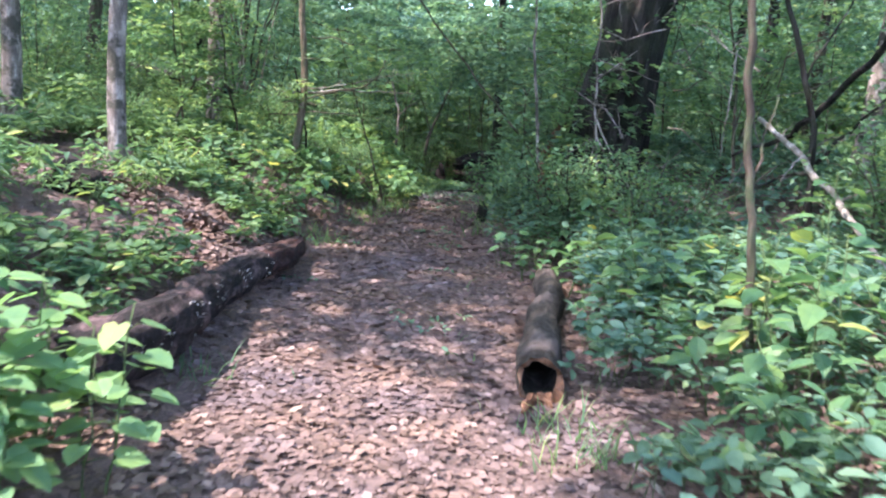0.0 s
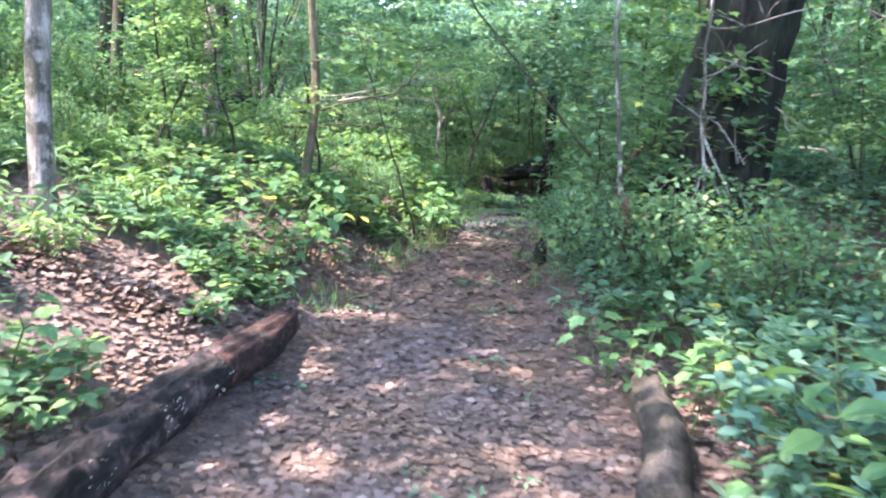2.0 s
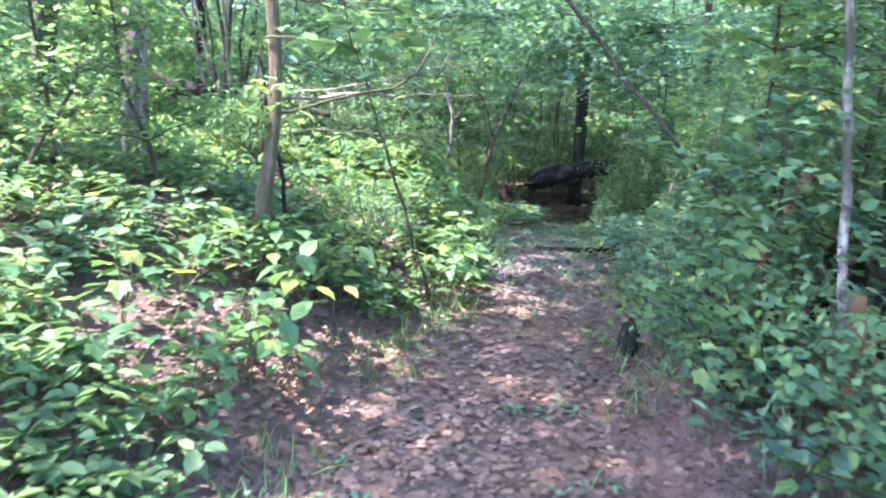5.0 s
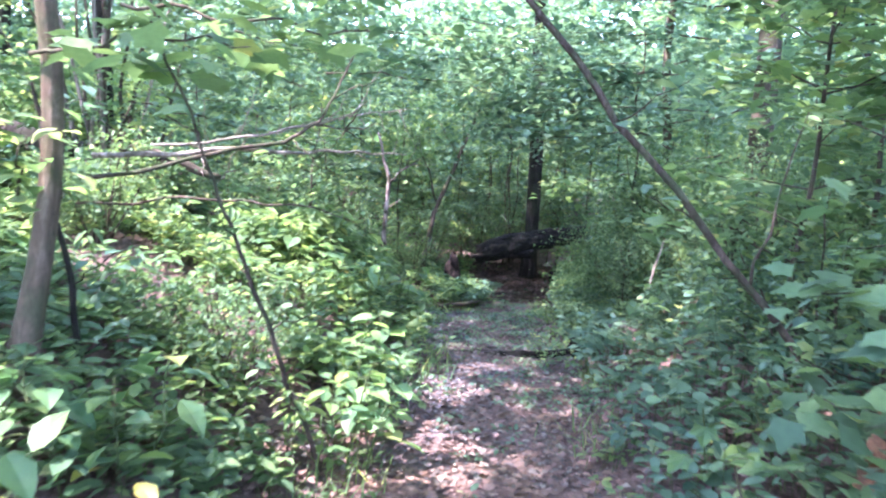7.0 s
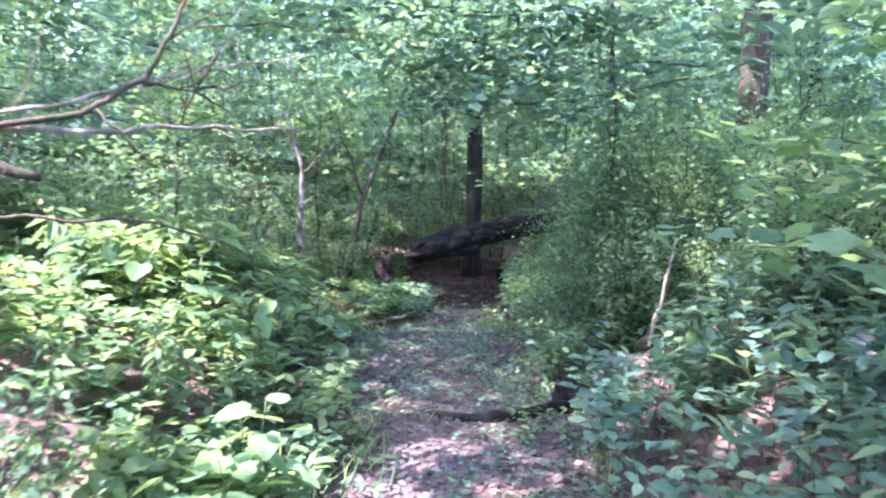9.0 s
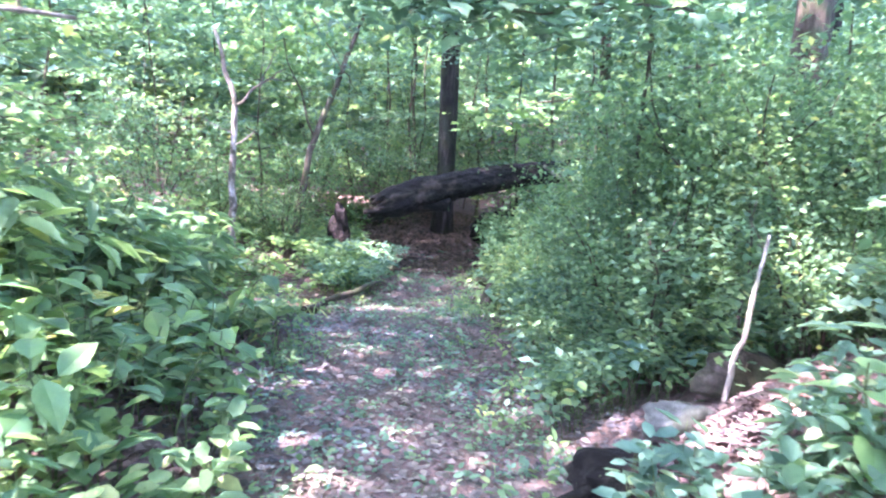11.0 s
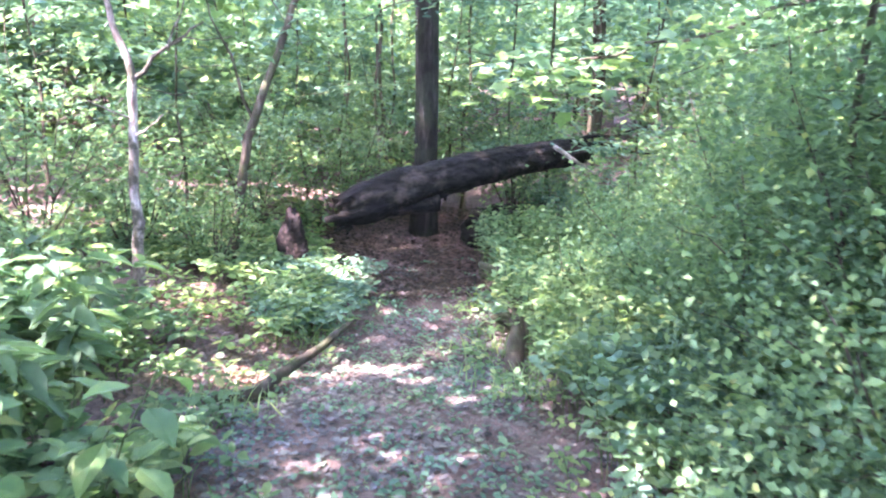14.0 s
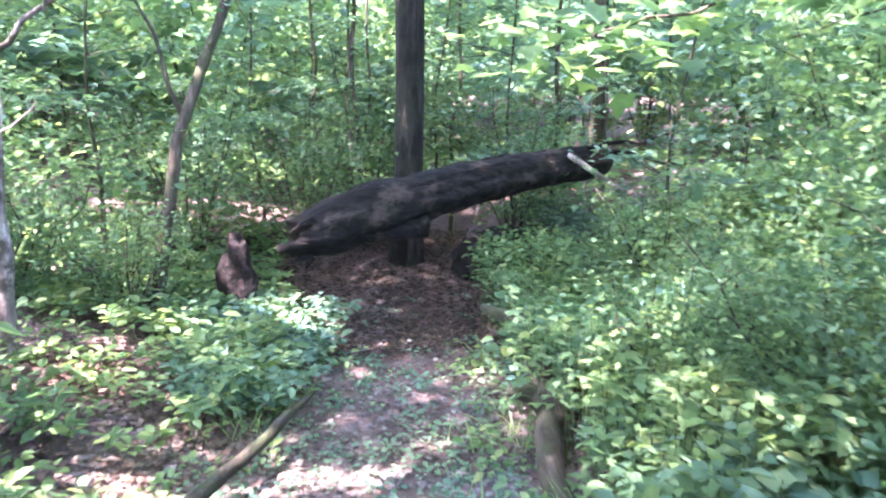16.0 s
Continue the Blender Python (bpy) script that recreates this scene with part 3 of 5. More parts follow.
def hollow_log():
    a, b = on_ground(0.60, 4.0, 0.115), on_ground(0.99, 6.6, 0.1)
    ob = thing("hollow_log", a, "mossy grey hollow log with a rotten orange end", "log")
    steps, sides = 30, 22
    pts = bend((0, 0, 0), b - a, steps, 0, 0.08, 5)
    verts, faces = tube_data(pts, taper(0.125, 0.095, steps), sides, 0.24, 5, caps=False, ridges=0.03)
    verts = [v - Vector((0, 0.09 * abs(noise.noise(v * 14)) + (0.08 if v.z < 0 else 0), 0)) if i < sides else v for i, v in enumerate(verts)]
    part("bark", mesh_of("bark", verts, faces, BARK_RINGED, True), ob)
    # inner wall: the shade of the hollow is put into its dark material
    inner_v, inner_f = tube_data(pts[:9], taper(0.1, 0.055, 8), sides, 0.25, 6, caps=False)
    inner_f = [tuple(reversed(f)) for f in inner_f] + [tuple(range(8 * sides, 9 * sides))]
    part("hollow", mesh_of("hollow", inner_v, inner_f, BARK_DARK, True), ob, "hollow inside, coloured dark for its shade")
    rim_v = verts[:sides] + inner_v[:sides]
    rim_v = [v + Vector((0, -0.03 * noise.noise(v * 30), 0)) for v in rim_v]
    part("broken_end", mesh_of("broken_end", rim_v, [(k, (k + 1) % sides, sides + (k + 1) % sides, sides + k) for k in range(sides)], ROTTEN), ob)
    for k in range(7):
        s = Vector((0.05 * math.sin(k * 2.3), -0.06, -0.085 + 0.01 * math.cos(k)))
        e = s + Vector((0.06 * math.sin(k * 1.9 + 1), -0.1 - 0.03 * (k % 3), -0.02 - 0.01 * (k % 2)))
        part("torn_wood", mesh_of("torn_wood", *tube_data(bend(s, e, 4, 0, 0.03, k), taper(0.03, 0.006, 4), 6, 0.35, k), ROTTEN), ob)
    part("end_cap", mesh_of("end_cap", verts[-sides:], [tuple(range(sides))], ROTTEN), ob)


hollow_log()


def end_log():
    """The blackened log that lies across the end of the path, its broken end to the left."""
    a, b = Vector((0.66, 21.53, 0.66)), Vector((3.45, 22.9, 0.99))
    ob = thing("fallen_log", a, "big blackened fallen log lying across the path", "log")
    steps, sides = 60, 48
    pts = bend((0, 0, 0), b - a, steps, -0.03, 0.06, 9)
    pts = [p - Vector((0.018 * max(0, 9 - i), 0, 0.016 * max(0, 9 - i))) for i, p in enumerate(pts)]
    radii = [(0.205 - 0.05 * i / steps) * min(1.0, 0.72 + 0.085 * i) for i in range(steps + 1)]
    verts, faces = tube_data(pts, radii, sides, 0.1, 9, ridges=0.07)
    verts = [v + (Vector((0.3 * noise.noise(v * 11), 0, 0)) if i < sides else Vector()) for i, v in enumerate(verts)]
    part("bark", mesh_of("bark", verts, faces, BARK_BLACK, True), ob)
    slab = bend((0.8, 0.25, -0.1), (-0.34, -0.2, -0.17), 12, 0, 0.04, 3)
    part("broken_slab", mesh_of("broken_slab", *tube_data(slab, taper(0.09, 0.03, 12), 14, 0.4, 4), BARK_BLACK, True), ob)
    for k in range(9):
        f = 0.02 + 0.02 * k
        s = Vector(pts[1]) + Vector((0, -0.1, 0.16 * math.sin(k * 2.1)))
        e = s + Vector((-0.1 - 0.06 * math.sin(k), -0.06, -0.05 + 0.03 * math.cos(k * 3)))
        part("splinter", mesh_of("splinter", *tube_data(bend(s, e, 4, 0, 0.02, k), taper(0.035, 0.006, 4), 5, 0.2, k), BARK_BLACK), ob)
    for k, (s, e) in enumerate([((2.3, 1.0, 0.4), (2.7, 0.6, 0.12)), ((2.5, 1.2, 0.42), (3.3, 1.0, 0.6)), ((2.8, 1.35, 0.4), (3.7, 1.2, 0.3))]):
        part("branch_stub", mesh_of("branch_stub", *tube_data(bend(s, e, 6, 0, 0.06, k + 20), taper(0.03, 0.01, 6), 6, 0.1, k), DEADWOOD if k == 0 else BARK_BLACK, True), ob)
    return ob


end_log()


def blob(name, at, size, mat, label, category, seed, rough=0.3, rings=14):
    """A weathered lump: stump remains or a stone."""
    verts, faces = [], []
    sides = 20
    for i in range(rings + 1):
        f = i / rings
        for k in range(sides):
            d = Vector((math.cos(2 * math.pi * k / sides) * math.sin(math.pi * (0.02 + 0.96 * f)), math.sin(2 * math.pi * k / sides) * math.sin(math.pi * (0.02 + 0.96 * f)), -math.cos(math.pi * f)))
            s = 1 + rough * noise.noise(d * 1.6 + Vector((seed * 3.3, 0, 0))) + rough * 0.5 * noise.noise(d * 4.1 + Vector((0, seed * 2.1, 0)))
            verts.append(Vector((d.x * size[0], d.y * size[1], d.z * size[2])) * s)
    for i in range(rings):
        for k in range(sides):
            a, b = i * sides + k, i * sides + (k + 1) % sides
            faces.append((a, b, b + sides, a + sides))
    faces += [tuple(reversed(range(sides))), tuple(range(rings * sides, rings * sides + sides))]
    ob = tagged(new(name, mesh_of(name, verts, faces, mat, True)), label, category)
    ob.location = at
    return ob


blob("root_stump", on_ground(2.45, 23.0, 0.1), (0.4, 0.2, 0.3), BARK_BLACK, "dark rotten root stump under the fallen log", "stump", 2, 0.45)
blob("root_stump", on_ground(0.02, 21.95, 0.26), (0.13, 0.12, 0.4), BARK_LOG, "short dark stump with pale torn bark", "stump", 4, 0.45)
blob("stone", on_ground(1.2, 14.45, 0.05), (0.2, 0.16, 0.12), BARK_BLACK, "dark half-buried stone at the path edge", "stone", 6)
blob("stone", on_ground(1.95, 14.85, 0.04), (0.22, 0.15, 0.12), BARK_GREY, "dark flat stone at the foot of the bush", "stone", 31, 0.45)
blob("stone", on_ground(1.55, 14.62, 0.03), (0.17, 0.13, 0.1), STONE, "grey stone half covered in dead leaves", "stone", 32, 0.4)
blob("stone", on_ground(2.1, 12.5, 0.1), (0.3, 0.22, 0.18), STONE, "grey mossy stone in the undergrowth", "stone", 8)
blob("stone", on_ground(1.13, 19.15, 0.02), (0.035, 0.03, 0.022), DEADWOOD, "small pale stone on the path", "stone", 9)
blob("old_stump", on_ground(-2.95, 6.2, 0.05), (0.24, 0.2, 0.17), BARK_BLACK, "low dark rotten stump beside the path", "stump", 12, 0.6)
blob("old_stump", on_ground(1.62, 9.2, 0.2), (0.36, 0.3, 0.3), BARK_BLACK, "dark hollow stump hidden in shrubs", "stump", 13, 0.4)
blob("broken_stump", on_ground(0.6, 10.4, 0.1), (0.07, 0.07, 0.16), BARK_DARK, "small dark broken stump in the path", "stump", 15, 0.25)


def limb(name, chain, radii, mat, label, category="branch", twigs=(), seed=1, sides=9, rough=0.12):
    """A branch through the given places, with twigs (from, to, radius)."""
    base = Vector(chain[0])
    ob = thing(name, base, label, category)
    pts, rad = [], []
    for i in range(len(chain) - 1):
        seg = bend(Vector(chain[i]) - base, Vector(chain[i + 1]) - base, 8, 0, 0.05 * (Vector(chain[i + 1]) - Vector(chain[i])).length, seed + i)
        pts += seg if i == 0 else seg[1:]
        rad += taper(radii[i], radii[i + 1], 8)[0 if i == 0 else 1:]
    wood = part("wood", mesh_of("wood", *tube_data(pts, rad, sides, rough, seed), mat, True), ob)
    if category == "sapling":
        r = np.random.default_rng(seed + 500)
        spots = []
        for k in range(7):
            s = Vector(pts[int(len(pts) * (0.35 + 0.09 * k))])
            a = k * 2.4 + seed
            e = s + Vector((math.cos(a), math.sin(a), 0.5)) * r.uniform(0.18, 0.4)
            shoot = bend(s, e, 5, 0, 0.04, seed + k)
            part("side_shoot", mesh_of("side_shoot", *tube_data(shoot, taper(0.005, 0.0015, 5), 4), mat, True), wood)
            spots += [tuple(q) for q in shoot[2:]] * 2
        at = np.array(spots) + r.normal(0, 0.05, (len(spots), 3))
        n = len(at)
        part("foliage", leaf_mesh("foliage", "mid", at, r.random(n) * 6.28, r.normal(-0.1, 0.3, n), r.normal(0, 0.3, n), r.uniform(0.05, 0.1, n), LEAF_TEAL if seed % 2 else LEAF), ob)
    for k, (s, e, r) in enumerate(twigs):
        part("twig", mesh_of("twig", *tube_data(bend(Vector(s) - base, Vector(e) - base, 6, 0, 0.12 * (Vector(e) - Vector(s)).length, seed + 40 + k), taper(r, r * 0.35, 6), 5), mat, True), wood)
    return ob


limb("root", [(0.12, 14.25, 0.34), (0.35, 14.05, 0.36), (0.7, 14.1, 0.36), (1.05, 14.35, 0.36)], [0.02, 0.04, 0.045, 0.02], BARK_BLACK, "dark root crossing the path", "root")
limb("mossy_log", [(1.38, 18.3, -0.06), (1.45, 18.8, -0.06), (1.70, 19.55, 0.0), (1.8, 20.0, 0.06), (1.86, 20.4, 0.13), (1.74, 20.95, 0.1)], [0.05, 0.062, 0.075, 0.07, 0.055, 0.03], BARK_GREY, "curved mossy log lying at the path edge", "log",
     [((1.66, 19.55, -0.02), (1.5, 19.62, 0.03), 0.075)], 4, 14)
limb("fallen_branch", [(-1.2, 18.25, -0.0), (-0.9, 18.3, -0.02), (-0.23, 18.45, -0.02), (-0.04, 18.85, -0.02), (0.28, 19.6, -0.08), (0.5, 20.2, -0.15)], [0.02, 0.045, 0.05, 0.035, 0.03, 0.012], BARK_GREY, "fallen dead branch on the leaf litter")
limb("fallen_branch", [(1.0, 2.75, 0.1), (0.92, 3.1, 0.12), (0.95, 3.45, 0.12)], [0.008, 0.016, 0.01], DEADWOOD, "short pale stick on the ground")
limb("forked_snag", [on_ground(-1.25, 20.65, -0.05), (-1.22, 20.6, 1.0), (-1.18, 20.6, 1.79), (-1.4, 20.6, 2.6)], [0.05, 0.04, 0.034, 0.02], BARK_PALE, "pale dead forked sapling", "dead tree",
     [((-1.18, 20.6, 1.76), (-0.62, 20.55, 2.2), 0.022), ((-0.9, 20.58, 1.98), (-0.72, 20.5, 2.45), 0.012), ((-1.2, 20.6, 1.3), (-0.95, 20.5, 1.5), 0.01), ((-1.2, 20.6, 1.45), (-1.5, 20.5, 1.6), 0.01), ((-0.85, 20.55, 2.05), (-0.4, 20.5, 2.1), 0.008)], 5)
limb("leaning_sapling", [on_ground(-0.62, 22, -0.05), (-0.4, 22, 1.2), (0.02, 22, 2.3), (0.4, 22, 3.3)], [0.055, 0.045, 0.035, 0.02], BARK_MID, "brown leaning sapling with a side stem", "sapling", [((-0.33, 22, 1.35), (-0.75, 22, 2.6), 0.022)], 6)
for sx, sy, tx, r in [(1.3, 24.5, 1.1, 0.03), (1.15, 24.3, 1.12, 0.022), (1.42, 24.9, 1.4, 0.018), (2.35, 24.6, 2.5, 0.024), (3.6, 24.5, 3.55, 0.03), (4.3, 24.6, 4.2, 0.024), (0.9, 25.0, 0.7, 0.02)]:
    limb("sapling", [on_ground(sx, sy, -0.05), ((sx + tx) / 2, sy, 2.2), (tx, sy, 4.6)], [r, r * 0.8, r * 0.4], BARK_MID, "slim dark sapling stem behind the log", "sapling", seed=int(sx * 10))
limb("leaning_pole", [on_ground(1.9, 10.42, 0.1), (1.62, 10.43, 0.8), (1.0, 10.44, 1.5), (0.12, 10.45, 2.5), (-0.75, 10.46, 3.5), (-1.6, 10.47, 4.5)], [0.017, 0.016, 0.015, 0.0135, 0.011, 0.006], BARK_MID, "thin bare stem leaning across over the path", "sapling", [((1.0, 10.44, 1.5), (1.15, 10.4, 2.2), 0.008)], 7)
limb("broken_snag", [(1.25, 9.9, 0.85), (1.32, 9.9, 1.25), (1.48, 9.9, 1.62)], [0.07, 0.055, 0.035], ROTTEN, "short broken brown snag", "snag", seed=8)
limb("broken_snag", [on_ground(1.28, 9.9, -0.05), (1.26, 9.9, 0.9)], [0.08, 0.07], BARK_MID, "rotten snag base in the shrubs", "snag", seed=9)
limb("sapling", [on_ground(-0.78, 11.3, -0.05), (-0.82, 11.26, 0.4), (-0.98, 11.0, 1.0), (-1.12, 10.79, 1.5), (-1.25, 10.57, 2.0), (-1.45, 10.3, 2.7)], [0.015, 0.014, 0.012, 0.01, 0.007, 0.004], BARK_MID, "thin dark leaning sapling at the path edge", "sapling", seed=10)
limb("sapling", [on_ground(-1.85, 10.9, -0.05), (-1.88, 10.9, 1.0), (-2.1, 10.9, 2.2)], [0.02, 0.017, 0.01], BARK_DARK, "thin dark sapling beside a tree", "sapling", seed=11)
limb("bare_pole", [on_ground(1.62, 3.75, -0.05), (1.55, 3.73, 1.0), (1.47, 3.75, 1.6), (1.43, 3.77, 2.1), (1.38, 3.8, 3.4)], [0.022, 0.022, 0.02, 0.02, 0.014], BARK_MID, "slim bare dead stem in broad-leaved plants", "dead stem", [((1.5, 3.74, 1.3), (1.62, 3.8, 1.75), 0.01)], 12)
limb("dead_branch", [(2.75, 6.8, 1.75), (2.87, 6.3, 1.5), (2.9, 5.5, 1.1), (2.95, 4.9, 0.72), (2.98, 4.5, 0.45)], [0.02, 0.026, 0.026, 0.022, 0.016], DEADWOOD, "bleached dead branch hanging into the undergrowth", "branch", [((2.9, 5.6, 1.15), (3.3, 5.5, 1.3), 0.01), ((2.88, 6.2, 1.45), (2.6, 5.9, 1.25), 0.009)], 13)
limb("dead_sapling", [on_ground(3.4, 7.0, -0.05), (3.38, 7.0, 0.9), (3.33, 7.0, 1.7), (3.07, 7.0, 2.5), (2.8, 7.0, 3.1)], [0.035, 0.035, 0.03, 0.026, 0.02], BARK_DARK, "dark dead sapling among tangled branches", "dead stem", [((3.36, 7.0, 1.35), (3.75, 6.6, 2.0), 0.024), ((3.36, 7.0, 1.3), (2.9, 7.2, 1.15), 0.018), ((3.2, 7.0, 2.1), (3.6, 7.1, 2.9), 0.015)], 14)
limb("dead_branch", [(3.2, 5.7, 2.6), (3.32, 6.0, 2.33), (3.36, 6.8, 1.95), (3.36, 7.5, 1.63), (3.0, 8.0, 1.4)], [0.02, 0.028, 0.03, 0.028, 0.015], BARK_DARK, "dark dead branch leaning between stems", "branch", seed=15)
limb("dead_branch", [(-2.6, 12.5, 1.75), (-1.36, 12.8, 2.06), (-1.15, 12.95, 2.22), (-1.05, 13.0, 2.42), (-0.9, 13.1, 2.8)], [0.016, 0.014, 0.012, 0.01, 0.006], BARK_MID, "dead branch with pale bare twigs", "branch",
     [((-1.16, 12.95, 2.2), (-0.97, 13.05, 2.18), 0.01), ((-0.97, 13.05, 2.18), (-0.72, 13.1, 2.24), 0.008), ((-0.97, 13.05, 2.18), (-0.82, 13.0, 2.4), 0.007), ((-0.97, 13.05, 2.18), (-1.08, 13.1, 2.04), 0.007), ((-0.97, 13.05, 2.18), (-1.0, 13.0, 2.36), 0.006), ((-0.97, 13.05, 2.18), (-0.82, 13.1, 2.09), 0.006), ((-1.3, 12.8, 2.08), (-1.1, 12.7, 1.9), 0.007), ((-1.05, 13.0, 2.4), (-0.75, 13.0, 2.55), 0.007)], 16)
limb("dead_branch", [(-2.6, 12.6, 1.9), (-1.36, 12.8, 1.99), (-1.0, 13.0, 2.02), (-0.53, 13.25, 2.03)], [0.02, 0.014, 0.01, 0.004], DEADWOOD, "long thin bleached twig", "branch", [((-0.62, 13.2, 2.03), (-0.6, 13.2, 2.18), 0.004), ((-0.9, 13.05, 2.02), (-0.7, 13.0, 1.94), 0.004)], 17)
twig_rng = np.random.default_rng(91)
limb("dead_branch", [(-2.4, 13.1, 2.0), (-1.6, 13.2, 2.12), (-1.0, 13.3, 2.3), (-0.5, 13.3, 2.38)], [0.012, 0.01, 0.007, 0.003], DEADWOOD, "bleached dead branch with many fine twigs", "branch",
     [((-0.6 - 0.075 * k, 13.25, 2.36 - 0.016 * k), (-0.6 - 0.075 * k + twig_rng.normal(0.12, 0.2), 13.2 + twig_rng.normal(0, 0.15), 2.36 - 0.016 * k + twig_rng.normal(0, 0.22)), 0.005) for k in range(22)], 26)
limb("dead_branch", [(-2.9, 13.0, 1.55), (-1.9, 13.1, 1.62), (-1.2, 13.2, 1.6), (-0.9, 13.3, 1.5)], [0.011, 0.009, 0.007, 0.004], BARK_MID, "low bare branch over the undergrowth", "branch", seed=18)
limb("fallen_log", [(-6.6, 16.4, 2.35), (-5.6, 16.5, 2.2), (-4.6, 16.5, 1.95), (-3.6, 16.6, 1.5)], [0.10, 0.14, 0.15, 0.12], BARK_DARK, "dark fallen trunk propped in a thicket", "log", seed=19, sides=14)
limb("grey_log", [(-3.53, 15.0, 2.04), (-3.03, 15.0, 1.94), (-2.43, 15.0, 1.76)], [0.05, 0.06, 0.03], BARK_GREY, "grey fallen log in the undergrowth", "log", seed=20, sides=12)
for k in range(16):
    a, d = k * 2.4, 0.25 + 0.09 * (k % 5)
    bx, by = -4.45 + 0.1 * (k % 4), 16.4 + 0.12 * (k % 5)
    limb("thicket_stem", [on_ground(bx, by, -0.05), (bx + 0.4 * d * math.cos(a), by + 0.3 * d * math.sin(a), 2.0), (bx + 1.8 * d * math.cos(a), by + d * math.sin(a), 4.6)], [0.035, 0.028, 0.012], BARK_MID if k % 3 else DEADWOOD, "bare grey stem of a dense thicket", "shrub stem", seed=50 + k, sides=6)
limb("dead_stick", [(1.62, 14.4, 0.72), (1.75, 14.5, 1.13), (1.85, 14.6, 1.4)], [0.012, 0.012, 0.007], DEADWOOD, "pale dead stick leaning against the bush", "stick", seed=21)
limb("sapling", [on_ground(2.0, 16.6, -0.05), (2.02, 16.6, 1.9), (2.0, 16.6, 3.8)], [0.016, 0.014, 0.008], BARK_MID, "very thin straight sapling", "sapling", seed=22)
limb("broken_snag", [on_ground(1.12, 8.3, -0.05), (1.1, 8.3, 0.75), (1.08, 8.35, 1.2)], [0.05, 0.045, 0.03], ROTTEN, "broken snag with pale orange wood beside the old tree", "snag", [((1.1, 8.3, 1.0), (1.5, 8.3, 1.15), 0.014), ((1.1, 8.3, 1.0), (1.32, 8.2, 0.75), 0.02)], 23)
limb("sapling", [on_ground(1.15, 8.5, -0.05), (1.05, 8.45, 1.3), (0.94, 8.4, 2.2), (0.9, 8.4, 3.4)], [0.022, 0.02, 0.016, 0.01], BARK_PALE, "thin pale sapling beside the old tree", "sapling", seed=24)
limb("vine_stem", [on_ground(1.7, 8.2, -0.05), (1.64, 8.3, 1.5), (1.56, 8.3, 2.9), (1.6, 8.4, 4.5)], [0.014, 0.013, 0.011, 0.008], BARK_PALE, "pale dead stem in front of the old tree", "dead stem",
     [((1.64, 8.3, 1.5), (1.9, 8.1, 0.95), 0.014), ((1.62, 8.3, 1.7), (2.1, 8.1, 0.8), 0.012), ((1.6, 8.3, 1.9), (1.9, 8.15, 1.5), 0.01), ((1.6, 8.3, 2.1), (1.95, 8.1, 2.4), 0.01), ((1.62, 8.3, 1.4), (1.45, 8.1, 0.9), 0.01), ((1.6, 8.3, 2.3), (2.3, 8.1, 2.1), 0.008), ((1.58, 8.3, 2.5), (2.5, 8.15, 2.7), 0.009)], 25)
for k in range(26):
    a, z = k * 1.7, 0.55 + 0.1 * k
    s = Vector((1.84 + 0.15 * z + 0.36 * math.cos(a), 9.0 - 0.46, z))
    limb("dead_twig", [s, s + Vector((0.14 * math.cos(a), -0.1, 0.05 * math.sin(a))), s + Vector((0.42 * math.cos(a), -0.16, 0.3 * math.sin(a * 2.3)))], [0.010, 0.008, 0.003], DEADWOOD if k % 3 else BARK_PALE, "bleached twig clinging to the old tree", "twig",
         [(s + Vector((0.14 * math.cos(a), -0.1, 0.05 * math.sin(a))), s + Vector((0.2 * math.cos(a + 1), -0.18, 0.24 * math.cos(a * 3))), 0.005)], 80 + k, 5)

def leafy_branch(chain, radius, leaves, size, shape, mat, label, spread=0.22, seed=1):
    """A hanging branch with leaves in a flat spray along it."""
    base = Vector(chain[0])
    r = np.random.default_rng(seed)
    ob = thing("leafy_branch", base, label, "branch")
    pts = []
    for i in range(len(chain) - 1):
        pts += bend(Vector(chain[i]) - base, Vector(chain[i + 1]) - base, 8, 0, 0.06, seed + i)[0 if i == 0 else 1:]
    part("wood", mesh_of("wood", *tube_data(pts, taper(radius, 0.003, len(pts) - 1), 6, 0.08, seed), BARK_MID, True), ob)
    p = np.array([tuple(q) for q in pts])
    pick = p[r.integers(len(p) // 5, len(p), leaves)]
    at = pick + r.normal(0, 1, (leaves, 3)) * np.array((spread, spread, 0.09))
    part("foliage", leaf_mesh("foliage", shape, at, r.random(leaves) * 6.28, r.normal(-0.15, 0.25, leaves), r.normal(0, 0.25, leaves), r.uniform(0.7, 1.2, leaves) * size, mat), ob)


leafy_branch([(4.2, 19.8, 2.5), (3.0, 19.4, 2.15), (2.0, 19.3, 1.95), (1.45, 19.2, 1.78)], 0.02, 230, 0.12, "maple", LEAF_FRESH, "maple branch with bright leaves reaching over the path", 0.2, 1)
leafy_branch([(4.0, 18.6, 2.4), (3.2, 18.7, 2.1), (2.5, 18.9, 1.85)], 0.016, 150, 0.085, "maple", LEAF, "hanging maple branch with yellow-green leaves", 0.2, 2)
leafy_branch([(3.0, 11.6, 2.3), (2.2, 11.4, 2.5), (1.5, 11.3, 2.45)], 0.014, 120, 0.13, "maple", LEAF_FRESH, "maple branch with broad leaves over the path edge", 0.2, 3)
leafy_branch([(-2.0, 10.7, 2.3), (-1.5, 10.4, 2.35), (-0.95, 10.2, 2.3)], 0.01, 60, 0.14, "maple", LEAF, "thin branch with broad hanging leaves", 0.16, 4)
